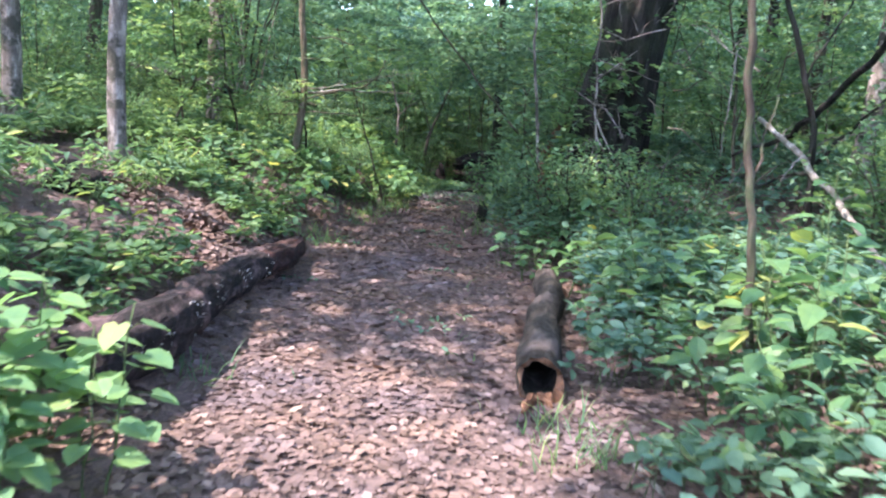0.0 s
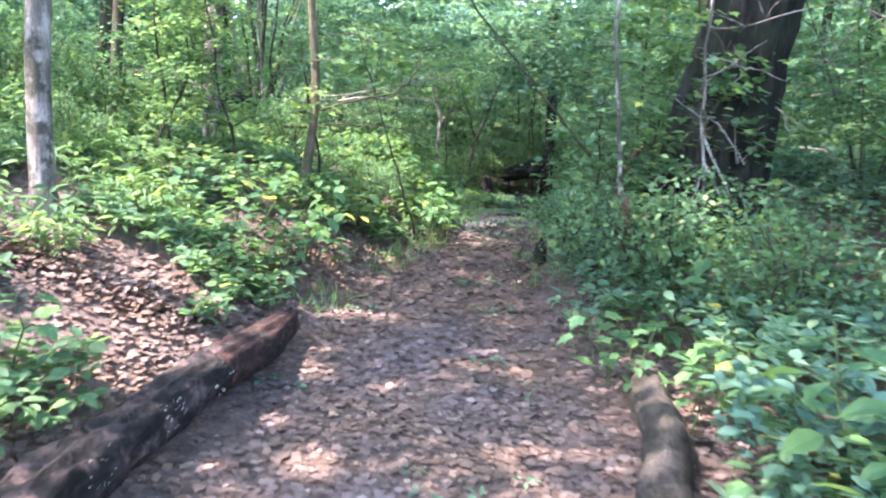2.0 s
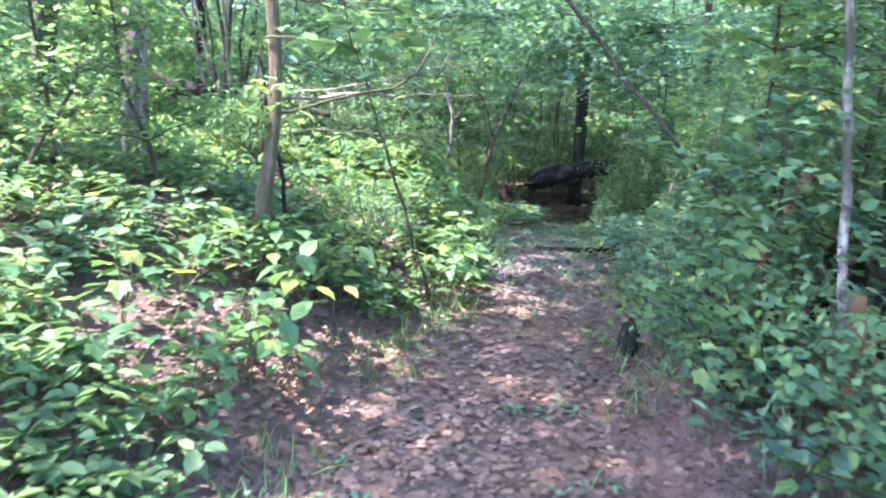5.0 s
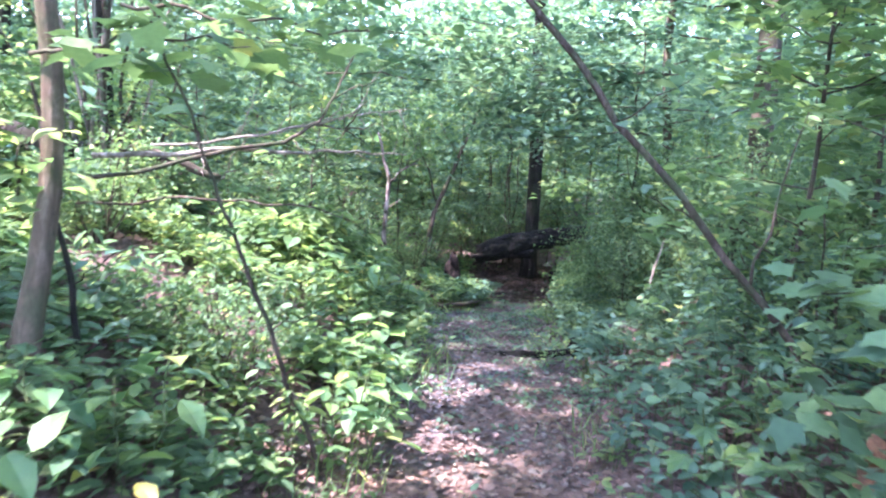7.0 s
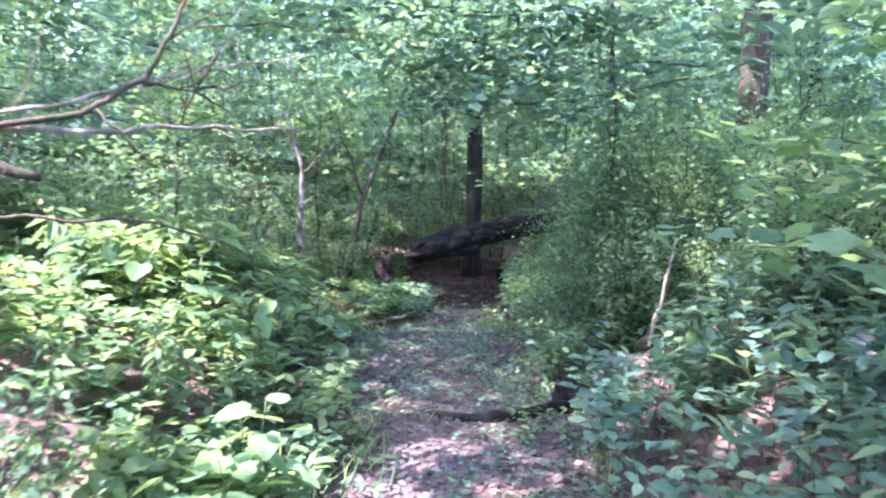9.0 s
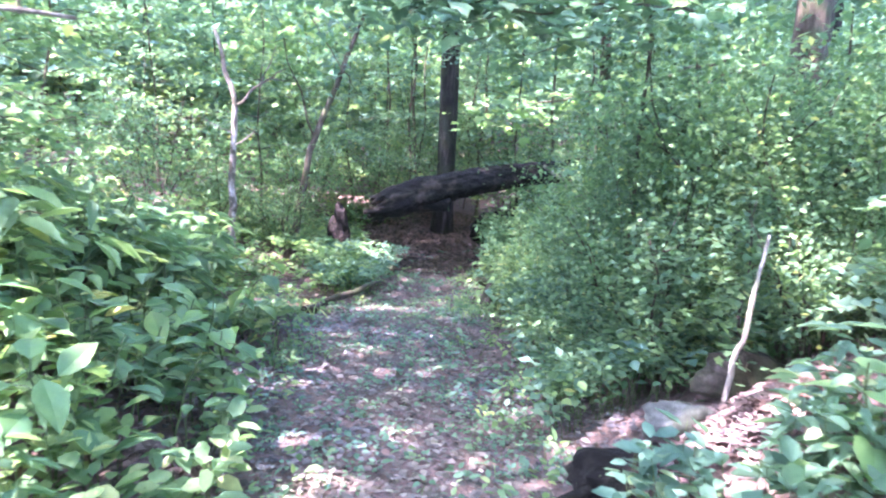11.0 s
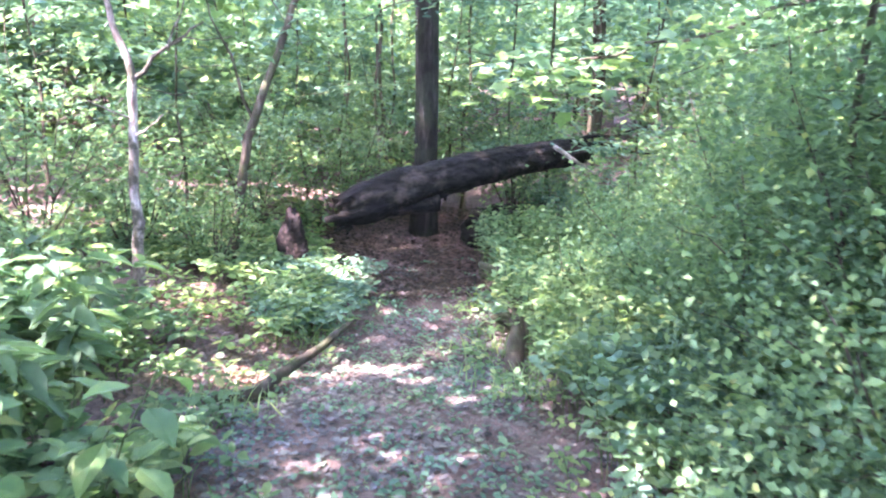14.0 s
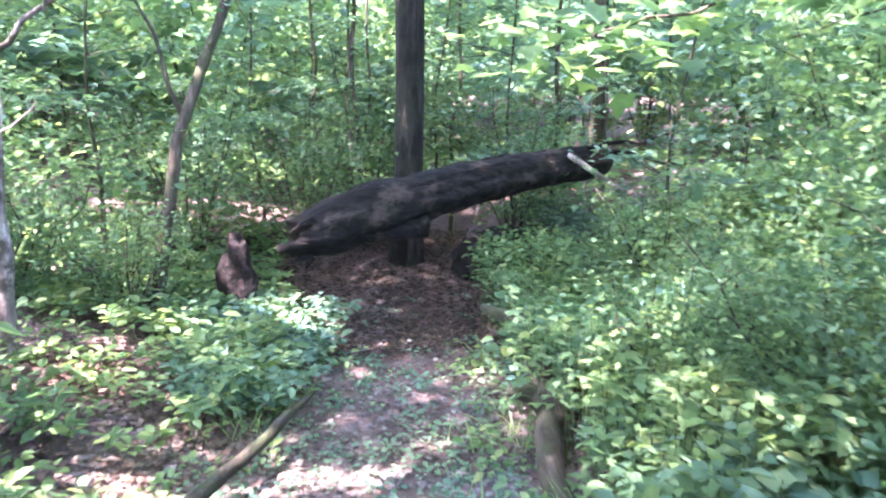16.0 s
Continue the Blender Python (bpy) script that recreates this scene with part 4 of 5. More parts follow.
leafy_branch([(-2.05, 10.7, 1.7), (-1.95, 10.5, 1.85), (-1.85, 10.4, 1.95)], 0.008, 46, 0.13, "ovate", LEAF_FRESH, "small side branch with pale sunlit leaves", 0.11, 5)
leafy_branch([(-2.0, 11.6, 2.7), (-1.2, 11.3, 2.6), (-0.5, 11.2, 2.55)], 0.012, 150, 0.10, "mid", LEAF, "branch with green leaves hanging above the path", 0.22, 6)
leafy_branch([(3.4, 16.2, 2.9), (2.2, 16.4, 2.6), (1.3, 16.8, 2.25)], 0.014, 260, 0.10, "mid", LEAF_TEAL, "branch with blue-green leaves above the bush", 0.25, 7)
leafy_branch([(2.6, 20.8, 3.0), (1.4, 21.2, 2.6), (0.6, 21.5, 2.3)], 0.014, 240, 0.09, "mid", LEAF_TEAL, "branch with blue-green leaves above the fallen log", 0.25, 8)
leafy_branch([(-0.4, 21.2, 2.9), (-0.1, 20.9, 2.4), (0.2, 20.7, 1.95)], 0.010, 90, 0.11, "ovate", LEAF_TEAL, "drooping twig with large leaves", 0.15, 9)

leafy_branch([(3.0, 21.4, 3.5), (1.7, 21.6, 3.3), (0.5, 21.8, 2.9)], 0.014, 420, 0.09, "mid", LEAF_TEAL, "long branch with blue-green leaves above the log", 0.32, 10)
leafy_branch([(-0.8, 20.3, 3.7), (0.6, 20.6, 3.5), (1.9, 20.8, 3.2)], 0.014, 420, 0.09, "mid", LEAF_TEAL, "long branch with layered leaves over the path", 0.32, 11)
leafy_branch([(3.3, 20.0, 4.3), (1.9, 20.2, 4.2), (0.6, 20.4, 3.9)], 0.014, 420, 0.095, "mid", LEAF_TEAL, "high branch with layered leaves over the path", 0.34, 12)
leafy_branch([(2.9, 17.8, 3.6), (1.9, 18.2, 3.3), (1.1, 18.6, 3.0)], 0.014, 380, 0.09, "mid", LEAF_TEAL, "leafy branch arching over the bush", 0.3, 13)
leafy_branch([(-3.0, 17.5, 3.2), (-2.0, 17.6, 2.9), (-1.1, 17.8, 2.6)], 0.014, 380, 0.09, "mid", LEAF_TEAL, "leafy branch arching over the undergrowth", 0.3, 14)

leafy_branch([(2.4, 16.3, 3.2), (1.3, 16.4, 2.95), (0.2, 16.5, 2.7)], 0.012, 760, 0.125, "ovate", LEAF_TEAL, "broad-leaved branch screening the wood behind", 0.34, 15)
leafy_branch([(1.7, 16.6, 2.75), (0.9, 16.6, 2.55), (0.1, 16.6, 2.4)], 0.012, 460, 0.12, "ovate", LEAF_TEAL, "low broad-leaved branch over the path", 0.3, 16)
leafy_branch([(-4.2, 16.6, 3.4), (-3.0, 16.4, 3.15), (-1.9, 16.3, 2.8)], 0.014, 340, 0.13, "ovate", LEAF_TEAL, "blue-green branch hanging over the thicket", 0.36, 17)
leafy_branch([(-3.0, 17.4, 3.6), (-1.8, 17.2, 3.3), (-0.6, 17.0, 3.1)], 0.014, 320, 0.125, "ovate", LEAF, "branch with broad green leaves beside the path", 0.36, 18)
leafy_branch([(-3.6, 15.6, 2.5), (-2.7, 15.7, 2.35), (-1.8, 15.9, 2.1)], 0.012, 240, 0.12, "ovate", LEAF_TEAL, "low blue-green branch in shade", 0.3, 19)
leafy_branch([(3.8, 14.8, 3.4), (2.9, 14.6, 3.1), (2.1, 14.5, 2.8)], 0.012, 240, 0.12, "maple", LEAF_TEAL, "maple branch above the bush", 0.3, 20)

for k, (x0, y0, z0, reach) in enumerate([(2.6, 15.9, 2.75, -2.0), (2.3, 16.1, 3.15, -2.2), (-1.6, 16.0, 2.95, 2.0), (2.7, 16.3, 3.6, -2.4), (-1.5, 16.4, 3.5, 2.2), (1.9, 15.7, 2.45, -1.3), (2.9, 16.0, 3.9, -2.6), (0.9, 16.8, 3.3, -2.0)]):
    leafy_branch([(x0, y0, z0), (x0 + reach * 0.5, y0 - 0.15, z0 - 0.02), (x0 + reach, y0 - 0.25, z0 - 0.16)], 0.011, 330, 0.105, "maple" if k % 2 else "mid", LEAF_TEAL, "layered spray of blue-green leaves hanging over the path", 0.27, 60 + k)

for k, (z, side) in enumerate([(2.95, 1), (3.5, -1), (4.1, 1), (4.8, -1)]):
    leafy_branch([(1.6 + 1.7 * side, 23.0, z + 0.25), (1.6, 22.8, z), (1.6 - 1.5 * side, 22.7, z - 0.1)], 0.014, 520, 0.11, "mid", LEAF_TEAL if k % 2 else LEAF, "leafy branch crossing in front of the dark tree", 0.36, 30 + k)

tangle = np.random.default_rng(31)
for k in range(26):
    s = Vector((tangle.uniform(2.3, 4.2), tangle.uniform(5.6, 8.8), tangle.uniform(0.8, 2.4)))
    d = Vector((tangle.normal(0, 0.5), tangle.normal(0, 0.3), tangle.normal(0.1, 0.45)))
    e = s + d.normalized() * tangle.uniform(0.4, 1.0)
    limb("dead_twig", [s, s.lerp(e, 0.5) + Vector((0, 0, tangle.normal(0, 0.06))), e], [0.009, 0.007, 0.003], DEADWOOD if k % 3 else BARK_MID, "thin dead twig in a tangle of branches", "twig", [(s.lerp(e, 0.4), s.lerp(e, 0.4) + Vector((tangle.normal(0, 0.2), 0, tangle.normal(0.1, 0.2))), 0.004)], 200 + k, 5)

# ---- leaf litter ----
def clear_of_path(x, y, margin=0.0):
    return np.abs(x - middle(y)) > half_width(y) + margin


def litter(name, n, xr, yr, mat, label, keep, size=(0.025, 0.062), shape="far"):
    x, y = rng.uniform(*xr, n), rng.uniform(*yr, n)
    m = keep(x, y)
    x, y = x[m], y[m]
    c = len(x)
    at = np.stack([x, y, height(x, y) + 0.005 + 0.01 * rng.random(c)], -1)
    me = leaf_mesh(name, shape, at, rng.random(c) * 6.28, rng.normal(0, 0.17, c), rng.normal(0, 0.2, c), rng.uniform(*size, c), mat)
    tagged(new(name, me), label, "leaf litter", kind="stuff")


litter("leaf_litter", 36000, (-2.2, 2.0), (0.5, 12.4), LITTER, "brown and pinkish dead leaves covering the path", lambda x, y: (np.abs(x - middle(y)) < half_width(y) + 0.7) & (field(x, y, 0.5, 31) > 0.1), (0.024, 0.06), shape="maple")
litter("leaf_litter", 46000, (-1.5, 2.6), (11.2, 23), LITTER_GREY, "grey-brown dead leaves on the damp path", lambda x, y: (np.abs(x - middle(y)) < half_width(y) + 0.5) & (rng.random(len(x)) < np.interp(y, [20.2, 21, 23], [1, 0.25, 0.1])))
litter("leaf_litter", 48000, (-4.6, 4), (0.5, 24), LITTER, "dead leaves under the undergrowth", lambda x, y: clear_of_path(x, y, 0.4), (0.028, 0.06))
litter("leaf_litter", 8000, (-2.6, 0.4), (16.8, 22.2), LITTER, "reddish dead leaves on the bank", lambda x, y: clear_of_path(x, y, -0.1), (0.03, 0.07))
# this sheet of leaves paints the shade below the fallen log
litter("leaf_litter", 22000, (-0.6, 3.6), (20.7, 24.6), LITTER_SHADED, "dead leaves under the fallen log, coloured dark for shade", lambda x, y: y > 20.9 + 0.4 * field(x, y, 0.4, 35), (0.03, 0.07))
litter("leaf_litter", 9000, (-2.4, 2.0), (1, 13.5), LITTER, "large curled dead leaves scattered on the path", lambda x, y: np.abs(x - middle(y)) < half_width(y) + 1.1, (0.045, 0.08), "maple")


def leaf_pile(x, y, wide, label):
    n = 1500
    d, a = wide * np.abs(rng.normal(0, 0.5, n)), rng.random(n) * 6.28
    px, py = x + d * np.cos(a), y + 0.75 * d * np.sin(a)
    pz = height(px, py) + 0.01 + 0.06 * np.exp(-(d / wide / 0.6) ** 2) * rng.random(n)
    me = leaf_mesh("leaf_pile", "maple", np.stack([px, py, pz], -1), rng.random(n) * 6.28, rng.normal(0, 0.25, n), rng.normal(0, 0.28, n), rng.uniform(0.03, 0.065, n), LITTER)
    tagged(new("leaf_pile", me), label, "leaf litter", kind="stuff")


leaf_pile(-0.3, 18.95, 0.5, "heap of purplish brown dead leaves by the path")
leaf_pile(1.7, 14.3, 0.5, "brown dead leaves among stones at the path edge")
leaf_pile(-1.15, 20.5, 0.7, "heap of reddish dead leaves on the bank")
leaf_pile(-0.78, 14.5, 0.3, "small heap of pinkish dead leaves at the path edge")
leaf_pile(-2.9, 6.7, 0.9, "dry pinkish dead leaves beside an old stump")
leaf_pile(-2.1, 6.9, 0.9, "dead leaves drifted beside the fallen log")

# ---- undergrowth ----
def rosettes(name, n, xr, yr, keep, shape, mat, label, leaf=(0.06, 0.12), tall=(0.08, 0.5), per=7, clump=1.2, seed=0, along=0.55, droop=0.08):
    """Many low plants in one mesh of leaves (and one of stems): whorls of leaves at the tip of thin stems."""
    r = np.random.default_rng(seed)
    x, y = r.uniform(*xr, n), r.uniform(*yr, n)
    m = keep(x, y)
    x, y = x[m], y[m]
    c = len(x)
    lump = field(x, y, clump, 41)
    hgt = tall[0] + (tall[1] - tall[0]) * np.clip(0.75 * lump + 0.45 * r.random(c) - 0.1, 0, 1)
    z = height(x, y)
    lx, ly = r.normal(0, 0.05, c), r.normal(0, 0.05, c)
    turn = r.random(c) * 6.28
    at, yaw, pitch, size = [], [], [], []
    for k in range(per):
        a = turn + k * 2.4 + r.normal(0, 0.25, c)
        f = 1 - along * (k / per) * (0.25 + 0.75 * r.random(c))
        s = r.uniform(*leaf, c) * (0.7 + 0.5 * f)
        at.append(np.stack([x + lx * f + 0.02 * np.cos(a), y + ly * f + 0.02 * np.sin(a), z + hgt * f], -1))
        yaw.append(a)
        pitch.append(r.normal(droop, 0.3, c))
        size.append(s)
    at, yaw, pitch, size = np.concatenate(at), np.concatenate(yaw), np.concatenate(pitch), np.concatenate(size)
    ob = tagged(new(name, leaf_mesh(name, shape, at, yaw, pitch, r.normal(0, 0.3, len(at)), size, mat)), label, "undergrowth", kind="stuff")
    stems = np.stack([x, y, z], -1)
    v, f = [], []
    w = 0.0022
    top = np.stack([x + lx, y + ly, z + hgt], -1)
    quad = np.stack([stems + (w, 0, 0), stems - (w, 0, 0), top - (w * 0.6, 0, 0), top + (w * 0.6, 0, 0)], 1).reshape(-1, 3)
    me = mesh_of("stems", quad, (np.arange(c * 4).reshape(-1, 4)).tolist(), STEM)
    tagged(part("stems", me, ob), kind="stuff")
    return ob


def bare_spots(x, y):
    """False on the leaf heaps and along the fallen branch near the end of the path."""
    return ((x + 0.3) ** 2 + (y - 18.95) ** 2 > 0.5) & ((x + 1.15) ** 2 + (y - 20.5) ** 2 > 0.75) & ~((x > -1.1) & (y > 17.6) & (y < 18.6))


def off_path(margin, low=0.0, s=51):
    return lambda x, y: clear_of_path(x, y, margin) & (field(x, y, 0.9, s) > low)


rosettes("undergrowth", 6500, (-5.5, -0.6), (0.8, 13), lambda x, y: clear_of_path(x, y, 0.12) & (field(x, y, 0.9, 51) > np.interp(y, [3, 4.5, 8.5, 9.2, 10.6, 11.5], [0.4, 0.55, 0.54, 0.58, 0.58, 0.48])) & ~(((x + 2.9) ** 2 + (y - 6.7) ** 2 < 0.35)) & ~(((x + 2.1) ** 2 + (y - 6.2) ** 2 < 0.3)) & ~((x > -1.72) & (y > 3.1) & (y < 7.7)), "mid", LEAF, "leafy green woodland herbs beside the path", (0.05, 0.105), (0.04, 0.3), 7, 1.0, 1)
rosettes("undergrowth", 5200, (0.4, 6), (0.8, 14), lambda x, y: off_path(0.05, np.interp(y, [11.5, 12.5], [0.18, 0.42]))(x, y) & ~((y > 3.2) & (y < 7.2) & (x < 0.83 + 0.14 * (y - 3.85))), "mid", LEAF_TEAL, "blue-green leafy woodland herbs", (0.05, 0.1), (0.08, 0.5), 7, 1.1, 2)
rosettes("undergrowth", 6500, (-6, 0.4), (12, 24), lambda x, y: clear_of_path(x, y, 0.0) & (field(x, y, 0.9, 51) > np.interp(y, [12, 14, 15.5, 17], [0.46, 0.38, 0.34, 0.25])) & bare_spots(x, y) & ((x + 0.78) ** 2 + (y - 14.5) ** 2 > 0.1), "mid", LEAF_FRESH, "fresh green sunlit woodland herbs", (0.055, 0.11), (0.06, 0.36), 7, 1.0, 3)
rosettes("undergrowth", 6000, (0.9, 7), (13, 25), lambda x, y: clear_of_path(x, y, 0.05) & ~((y > 20.9) & (x < 3.0)) & ~((x < 2.05) & (y > 13.7) & (y < 15.1)) & ~((y > 18) & (x < 1.7)), "far", LEAF_TEAL, "blue-green herbs under the bushes", (0.045, 0.09), (0.05, 0.5), 7, 1.0, 4)
rosettes("undergrowth", 7500, (-14, 12), (6, 30), lambda x, y: (x < -4.5) | (x > 5) | (y > 23.6), "far", LEAF_FRESH, "distant bright green woodland undergrowth", (0.09, 0.17), (0.2, 0.8), 7, 1.8, 5)
rosettes("undergrowth", 5200, (-26, 26), (26, 60), lambda x, y: y > 20, "far", LEAF_TEAL, "tall distant blue-green woodland undergrowth", (0.22, 0.4), (0.3, 2.4), 8, 3.0, 7)
rosettes("undergrowth", 3600, (1.5, 5), (17.7, 22.4), lambda x, y: clear_of_path(x, y, 0.12) & ~((x < 1.6) & (y < 21)), "mid", LEAF_FRESH, "fine-leaved green herbs covering the bank", (0.035, 0.075), (0.15, 0.75), 8, 0.8, 11)
rosettes("undergrowth", 700, (-1.7, 0.2), (17.8, 22.3), lambda x, y: clear_of_path(x, y, 0.0) & (field(x, y, 0.5, 57) > 0.4) & ~((y > 18.1) & (y < 18.5)), "mid", LEAF_FRESH, "small fresh green herbs among dead leaves", (0.04, 0.08), (0.06, 0.28), 7, 0.6, 12)
rosettes("undergrowth", 520, (-0.3, 1.05), (20.0, 22.0), lambda x, y: x < 0.38 + 0.26 * (y - 20), "mid", LEAF_TEAL, "small herbs beneath the broken end of the log", (0.04, 0.085), (0.08, 0.34), 7, 0.5, 13)
rosettes("undergrowth", 520, (1.8, 3.1), (20.2, 22.3), lambda x, y: x > 1.8 + 0.22 * (y - 20), "mid", LEAF_FRESH, "yellow-green herbs beside the fallen log", (0.045, 0.09), (0.12, 0.4), 7, 0.5, 14)
rosettes("undergrowth", 2000, (1.0, 3.4), (15.1, 18.6), lambda x, y: clear_of_path(x, y, 0.1), "mid", LEAF, "dense fine-leaved herbs round the bush", (0.035, 0.07), (0.04, 0.5), 8, 0.7, 15)
rosettes("seedlings", 1500, (-1.2, 2.6), (10.5, 21), lambda x, y: ~clear_of_path(x, y, 0.16) & clear_of_path(x, y, -0.28) & (field(x, y, 0.4, 63) > 0.3), "mid", LEAF_FRESH, "low fresh herbs creeping onto the path edge", (0.03, 0.065), (0.02, 0.16), 6, 0.5, 16)
rosettes("seedlings", 2000, (-0.8, 2.6), (12.5, 21), lambda x, y: ~clear_of_path(x, y, 0.15) & (field(x, y, 0.45, 62) > 0.42), "far", LEAF_TEAL, "tiny green seedlings and grass on the damp path", (0.02, 0.045), (0.01, 0.05), 5, 0.4, 8)
rosettes("seedlings", 1500, (-1.6, 2.4), (1.5, 22.5), lambda x, y: ~clear_of_path(x, y, 0.1) & (field(x, y, 0.6, 61) > np.interp(y, [3, 8, 13, 15], [0.8, 0.7, 0.55, 0.3])) & ~((x > 0.3) & (x < 1.3) & (y > 3.7) & (y < 7.1)), "mid", LEAF_TEAL, "small green seedlings in the leaf litter", (0.025, 0.055), (0.01, 0.06), 5, 0.5, 6)
rosettes("undergrowth", 2500, (-16, 16), (-16, 6), lambda x, y: ((y < 1.2) | (np.abs(x) > 4.5)) & (np.abs(x + 0.2) > 1.4) & (field(x, y, 1.6, 52) > 0.35), "far", LEAF, "green undergrowth at the start of the path", (0.1, 0.18), (0.1, 0.6), 7, 1.5, 9)

rosettes("tall_herbs", 620, (-4.6, -0.75), (9.4, 14.6), lambda x, y: clear_of_path(x, y, 0.15) & ((y > 10.9) | (x < -2.3)) & (field(x, y, 0.8, 58) > 0.5), "lance", LEAF_FRESH, "tall yellow-green leafy herbs in the sun", (0.06, 0.11), (0.2, 0.6), 12, 0.9, 21, 0.85, -0.15)
rosettes("tall_herbs", 1300, (-5.0, -1.0), (14.4, 19.5), lambda x, y: clear_of_path(x, y, 0.5) & (field(x, y, 0.9, 59) > 0.4), "lance", LEAF, "tall dark green leafy herbs on the bank", (0.12, 0.21), (0.35, 0.95), 12, 1.0, 22, 0.8, -0.1)
rosettes("tall_herbs", 600, (-4.5, -1.75), (4.2, 9.4), lambda x, y: (field(x, y, 0.7, 60) > 0.5) & ((x < -2.6) | (y > 8)), "lance", LEAF, "leafy green herbs behind the fallen log", (0.06, 0.12), (0.15, 0.5), 10, 0.7, 23, 0.8, -0.1)
rosettes("tall_herbs", 600, (1.3, 4.2), (10.5, 14.4), lambda x, y: clear_of_path(x, y, 0.25) & (field(x, y, 0.7, 64) > 0.45), "lance", LEAF_TEAL, "leafy herbs on the shaded bank", (0.06, 0.12), (0.15, 0.55), 10, 0.8, 24, 0.8, -0.1)


def grass():
    """Blades of woodland grass along the path edges."""
    n = 5200
    y = rng.uniform(1.5, 21, n)
    side = np.where(rng.random(n) < 0.5, -1, 1)
    x = middle(y) + side * (half_width(y) + rng.normal(0.0, 0.16, n))
    m = (field(x, y, 0.7, 55) > np.interp(y, [3, 8, 14], [0.62, 0.62, 0.5])) & ~((x > 0.3) & (x < 1.3) & (y > 3.7) & (y < 7.1))
    x, y = x[m], y[m]
    n = len(x)
    at = np.stack([x, y, height(x, y) - 0.005], -1)
    me = leaf_mesh("grass", "blade", at, rng.random(n) * 6.28, rng.uniform(0.5, 1.4, n), rng.normal(0, 0.3, n), rng.uniform(0.08, 0.24, n), LEAF_FRESH)
    tagged(new("grass", me), "thin green grass blades along the path", "grass", kind="stuff")


grass()

# ---- broad-leaved plants near the path: stem and single leaves ----
def broad_plant(shape, tall, leaves, size, seed, mat):
    r = np.random.default_rng(seed)
    v, f = LEAF_SHAPES[shape]
    ob = thing("broad_leaved_plant", (0, 0, -50), "broad-leaved green plant with large soft leaves", "plant", "broad-leaved plants by the path")
    top = Vector((r.normal(0, 0.08), r.normal(0, 0.08), tall))
    pts = bend((0, 0, -0.03), top, 8, 0, 0.05, seed)
    stalks = [tube_data(pts, taper(0.006, 0.003, 8), 6)]
    base = mesh_of("leaf", v, f, mat)
    stem = part("stem", bpy.data.meshes.new("stem"), ob)
    for k in range(leaves):
        g = 0.35 + 0.65 * (k + 0.5) / leaves
        p = pts[int(g * 8)]
        a = k * 2.4 + r.normal(0, 0.3)
        stalk = 0.04 + 0.12 * (1 - g) + 0.04 * r.random()
        q = p + Vector((math.cos(a) * stalk, math.sin(a) * stalk, 0.03))
        leaf = part("leaf", base, stem)
        s = size * r.uniform(0.7, 1.15)
        leaf.matrix_basis = Matrix.LocRotScale(q, Euler((r.normal(0, 0.25), r.normal(0.15, 0.25), a)), (s, s, s))
        stalks.append(tube_data([p, (p + q) / 2 + Vector((0, 0, 0.012)), q], [0.0028, 0.0024, 0.002], 4))
    stem.data = mesh_of("stem", *joined(stalks), STEM, True)
    return ob


PLANTS = [broad_plant("heart", 0.55, 9, 0.14, 1, LEAF_SOFT), broad_plant("heart", 0.75, 12, 0.15, 2, LEAF_SOFT), broad_plant("ovate", 0.6, 10, 0.17, 3, LEAF_ONE), broad_plant("ovate", 0.8, 12, 0.19, 4, LEAF_ONE), broad_plant("ovate", 0.4, 7, 0.14, 5, LEAF_ONE), broad_plant("maple", 0.5, 8, 0.13, 6, LEAF_ONE)]
SPOTS = [  # region: x range, y range, how many, which plants
    ((-1.6, -1.15), (2.15, 2.95), 16, (0, 1)), ((-2.8, -1.9), (3.0, 4.6), 9, (0, 1, 5)), ((1.25, 2.0), (1.9, 3.2), 11, (2, 4)), ((1.35, 3.3), (3.0, 5.4), 34, (2, 3)), ((1.35, 2.4), (5.0, 8.0), 22, (2, 4, 5)),
    ((-2.6, -1.75), (4.6, 5.6), 7, (4, 5)), ((-2.9, -1.2), (8.2, 10.5), 15, (4, 5, 2)), ((-1.75, -1.2), (9.8, 10.4), 4, (2, 3)), ((0.75, 2.1), (8.6, 11.2), 20, (5, 4)), ((-0.85, -0.55), (12.2, 13.0), 5, (0, 4)), ((-0.8, -0.45), (11.3, 11.95), 11, (4, 2, 0)), ((-1.9, -1.1), (13.5, 14.9), 9, (4, 2, 0)), ((0.72, 0.95), (6.5, 7.2), 4, (5, 4)), ((1.2, 1.6), (4.4, 6.4), 9, (5, 4)), ((1.05, 1.45), (5.0, 7.4), 11, (5, 4)), ((0.8, 1.1), (7.2, 8.2), 5, (5, 4)), ((-2.4, -0.9), (11.8, 15.0), 15, (4, 5)), ((1.5, 3.2), (11.5, 14.2), 13, (4, 5)), ((1.35, 2.2), (12.4, 13.6), 8, (0, 4)),
    ((-1.6, -0.75), (14.8, 17.4), 16, (2, 4)), ((1.6, 2.6), (17.9, 20.6), 9, (5, 4)), ((-1.5, -0.95), (18.9, 19.8), 5, (4, 5)), ((-1.7, -1.0), (16.2, 17.4), 7, (4, 5, 0)), ((-1.3, -0.55), (14.0, 15.4), 17, (2, 4, 5)), ((-2.4, -1.3), (8.5, 9.9), 12, (4, 5)), ((-1.25, -0.6), (14.6, 15.7), 8, (0, 4)),
]
